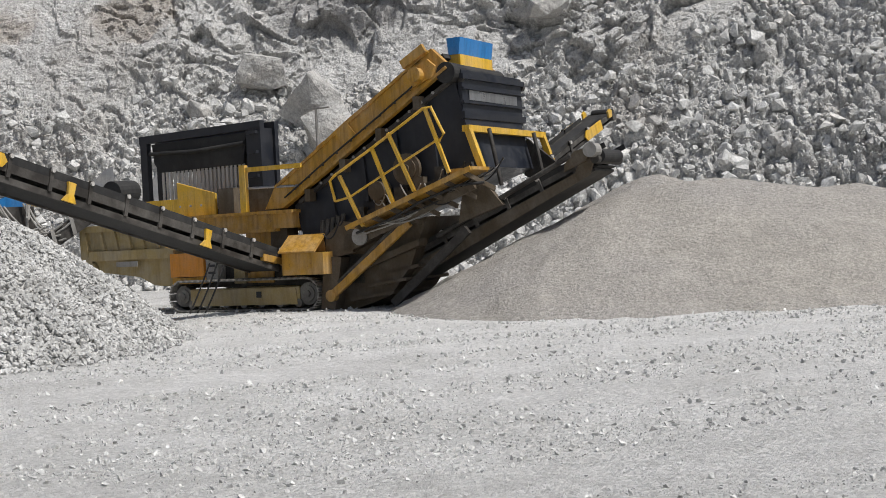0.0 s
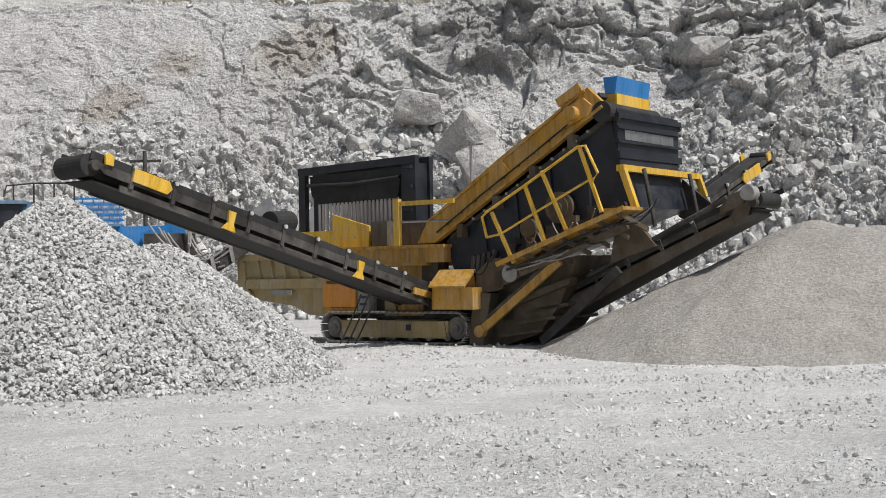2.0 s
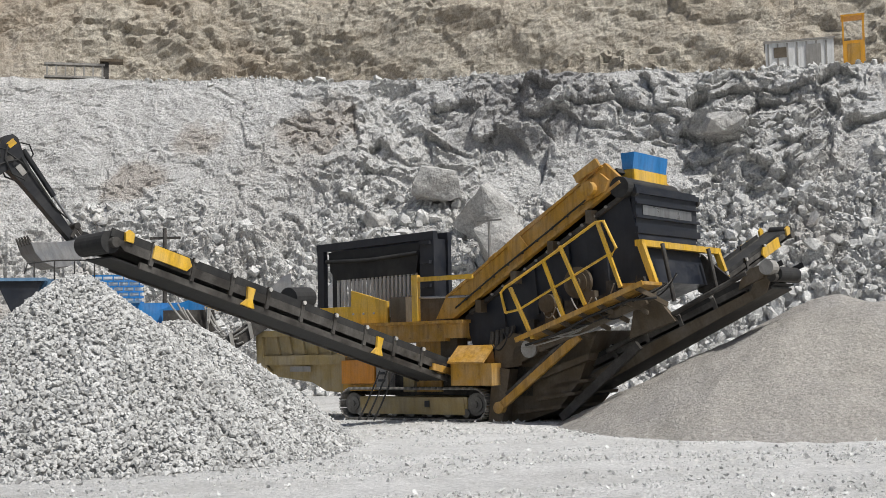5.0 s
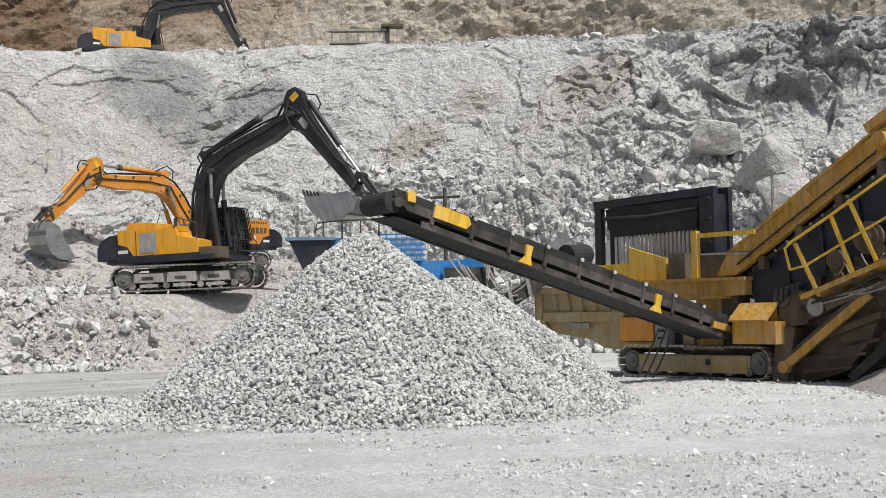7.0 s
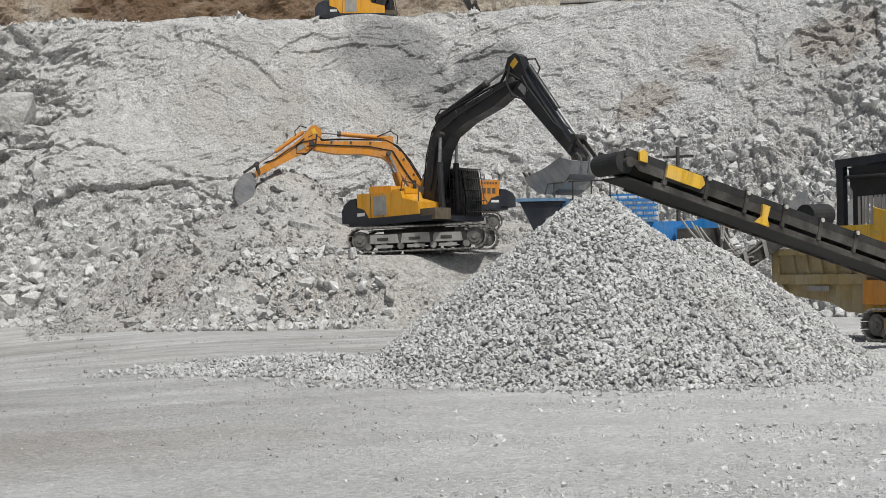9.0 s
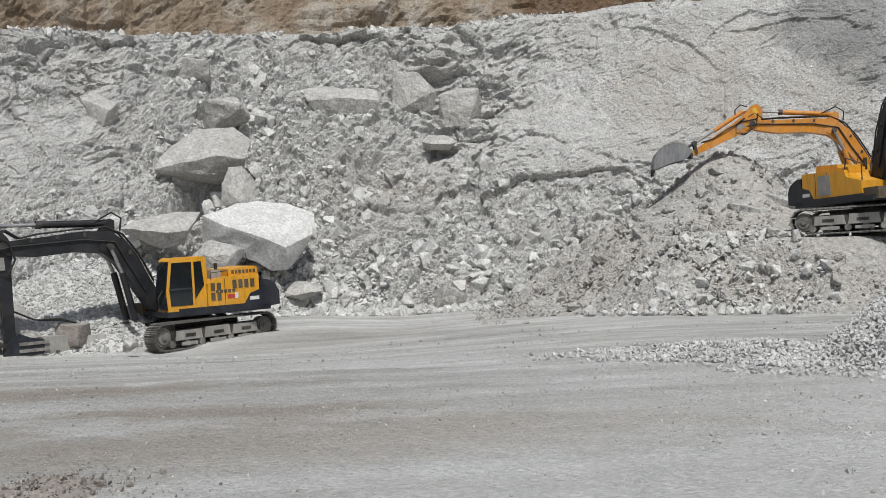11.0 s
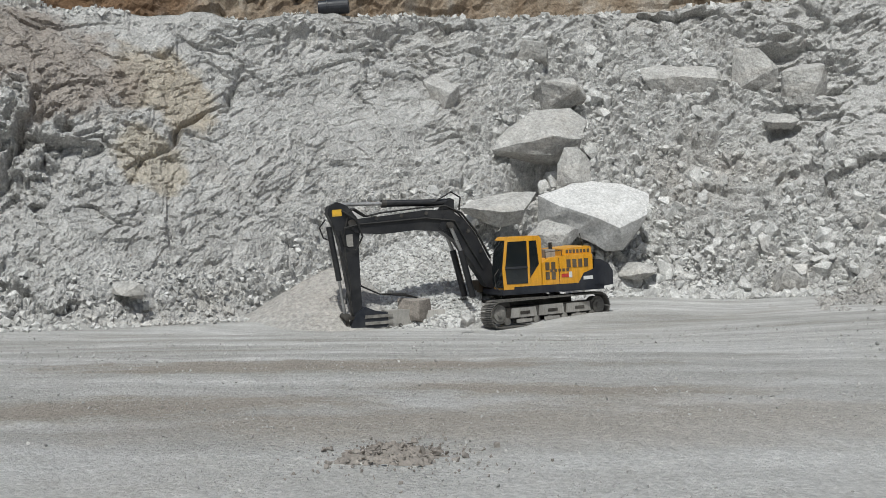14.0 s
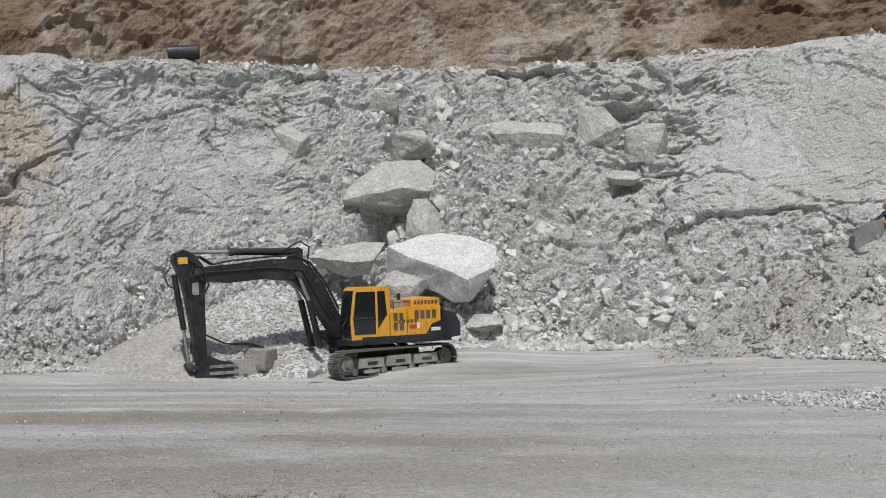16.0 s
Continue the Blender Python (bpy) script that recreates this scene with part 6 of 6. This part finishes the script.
def build_bench_things():
    x, y, z = bench_point(-8.6, 3.0)
    hut = thing("site_container", pose(x, y, z, 0, 0, -8), "weathered pale grey steel site container", "container")
    part("body", box(-1.6, 1.6, -1.0, 1.0, 0.1, 1.55, 0.04), WHITE, hut)
    part("roof", box(-1.68, 1.68, -1.08, 1.08, 1.55, 1.63, 0.02), CHASSIS, hut)
    for k in range(7):
        part("wall_rib", box(-1.5 + 0.45 * k, -1.42 + 0.45 * k, -1.03, -1.0, 0.15, 1.5, 0.005), CHASSIS, hut)
    part("door", box(0.3, 1.0, -1.04, -1.01, 0.15, 1.35, 0.01), CHASSIS, hut)
    part("vent", box(-1.2, -0.6, -1.04, -1.01, 0.8, 1.3, 0.01), BROWN, hut)
    x, y, z = bench_point(-10.9, 2.6)
    cabin = thing("yellow_cabin", pose(x, y, z, 0, 0, -10), "tall narrow yellow steel cabin with an open cage top", "cabin")
    part("body", box(-0.5, 0.5, -0.5, 0.5, 0.05, 1.5, 0.03), GOLD, cabin)
    for cx, cy in ((-0.47, -0.47), (0.47, -0.47), (-0.47, 0.47), (0.47, 0.47)):
        part("cage_post", box(cx - 0.04, cx + 0.04, cy - 0.04, cy + 0.04, 1.5, 2.7, 0.008), GOLD, cabin)
    part("cage_top", box(-0.55, 0.55, -0.55, 0.55, 2.7, 2.78, 0.02), GOLD, cabin)
    part("door", box(-0.3, 0.3, -0.515, -0.502, 0.15, 1.35, 0.01), YELLOW, cabin)
    x, y, z = bench_point(23.6, 0.9)
    rack = thing("steel_rack", pose(x, y, z, 0, 0, 22), "low grey steel rack with open bays", "rack")
    for k in range(7):
        part("rack_post", box(-1.9 + 0.5 * k, -1.82 + 0.5 * k, -0.2, 0.2, 0.0, 0.75, 0.01), CHASSIS, rack)
    part("top_beam", box(-2.0, 1.3, -0.25, 0.25, 0.72, 0.84, 0.02), CHASSIS, rack)
    part("bottom_beam", box(-2.0, 1.3, -0.25, 0.25, 0.0, 0.1, 0.02), CHASSIS, rack)
    part("tray", box(1.0, 2.3, -0.4, 0.4, 0.95, 1.1, 0.03), BROWN, rack)
    part("tray_leg", box(1.2, 1.5, -0.2, 0.2, 0.0, 0.95, 0.03), DARK, rack)
    x, y, z = bench_point(70.3, 0.6)
    barrel = thing("black_barrel", pose(x, y, z + 0.35, 0, 0, 64), "black plastic barrel lying on the bench edge", "barrel")
    part("drum", soften(rod((-0.75, 0, 0), (0.75, 0, 0.1), 0.36, 20), 0.03), BLACK, barrel)
    for s in (-0.3, 0.3):
        part("hoop", rod((s - 0.03, 0, 0.05), (s + 0.03, 0, 0.05), 0.38, 20), BLACK, barrel)


build_bench_things()


# ---- small dirt heap and a dark fall of earth ----
def build_dirt():
    x0, y0 = polar(67.9, 10.6)
    x, y = np.meshgrid(np.arange(x0 - 1.1, x0 + 1.1, 0.025), np.arange(y0 - 1.1, y0 + 1.1, 0.025))
    r = np.hypot(x - x0, y - y0)
    z = ground_z(x, y) - 0.03 + 0.11 * np.exp(-(r / 0.38) ** 2) + 0.07 * value_noise(x * 6, y * 6, 131, 4) * np.exp(-(r / 0.6) ** 2)
    tagged(sheet("dirt_heap", np.stack([x, y, z], -1), DIRT), "low crumbly heap of grey dirt on the floor", "dirt", kind="thing")
    rng = np.random.default_rng(77)
    a, d = rng.uniform(0, math.tau, 420), np.abs(rng.normal(0, 0.5, 420))
    px, py = x0 + np.cos(a) * d, y0 + np.sin(a) * d
    size = np.clip(rng.pareto(2.5, 420) * 0.012 + 0.01, 0, 0.05)
    pz = ground_z(px, py) + 0.08 * np.exp(-(d / 0.38) ** 2) + 0.01
    scatter("dirt_clods", np.stack([px, py, pz], -1), size, DIRT, "crumbled clods of grey dirt", "dirt", PEBBLES, 78)


build_dirt()


# ---- what moves ----
def motions():
    base = 20.0
    loading = [(0.0, 100, 49, -50, -155), (2.0, 98, 49, -50, -155), (3.2, 88, 50, -51, -155), (4.4, 45, 50, -51, -155), (5.3, 18, 51, -51, -155), (6.0, 6, 51.5, -52, -155), (6.5, -8, 50.5, -51, -155), (7.0, -20, 48.5, -50.5, -156),
               (7.5, -27, 46.5, -50, -155), (8.2, -32, 45, -53, -152), (9.2, -34, 43, -46, -135), (10.3, -36, 41, -37, -116), (10.6, -38, 40, -35, -112), (11.5, -40, 40, -34, -110), (16.0, -40, 40, -34, -110)]
    for i, ob in enumerate(l_parts):
        walk(ob, [(t, l_poses(*a)[i]) for t, *a in loading])
    digging = [(0.0, 40, 21, -42, -100), (5.5, 40, 22, -42, -100), (7.0, 38, 23, -41, -100), (7.5, 34, 23, -37, -106), (8.2, 22, 24.5, -33, -97), (9.3, 12, 25, -28, -45), (10.3, 8, 24.5, -26, 4), (11.0, 16, 25, -26, 4),
               (11.5, 20, 21, -27, 0), (12.0, 20, 14, -28, -4), (12.5, 20, 13.5, -28, -30), (13.5, 20, 12, -36, -60), (15.0, 20, 12, -34, -50), (16.0, 20, 12.5, -30, -35)]
    for i, ob in enumerate(d_parts):
        walk(ob, [(t, d_poses(*a)[i]) for t, *a in digging])


motions()
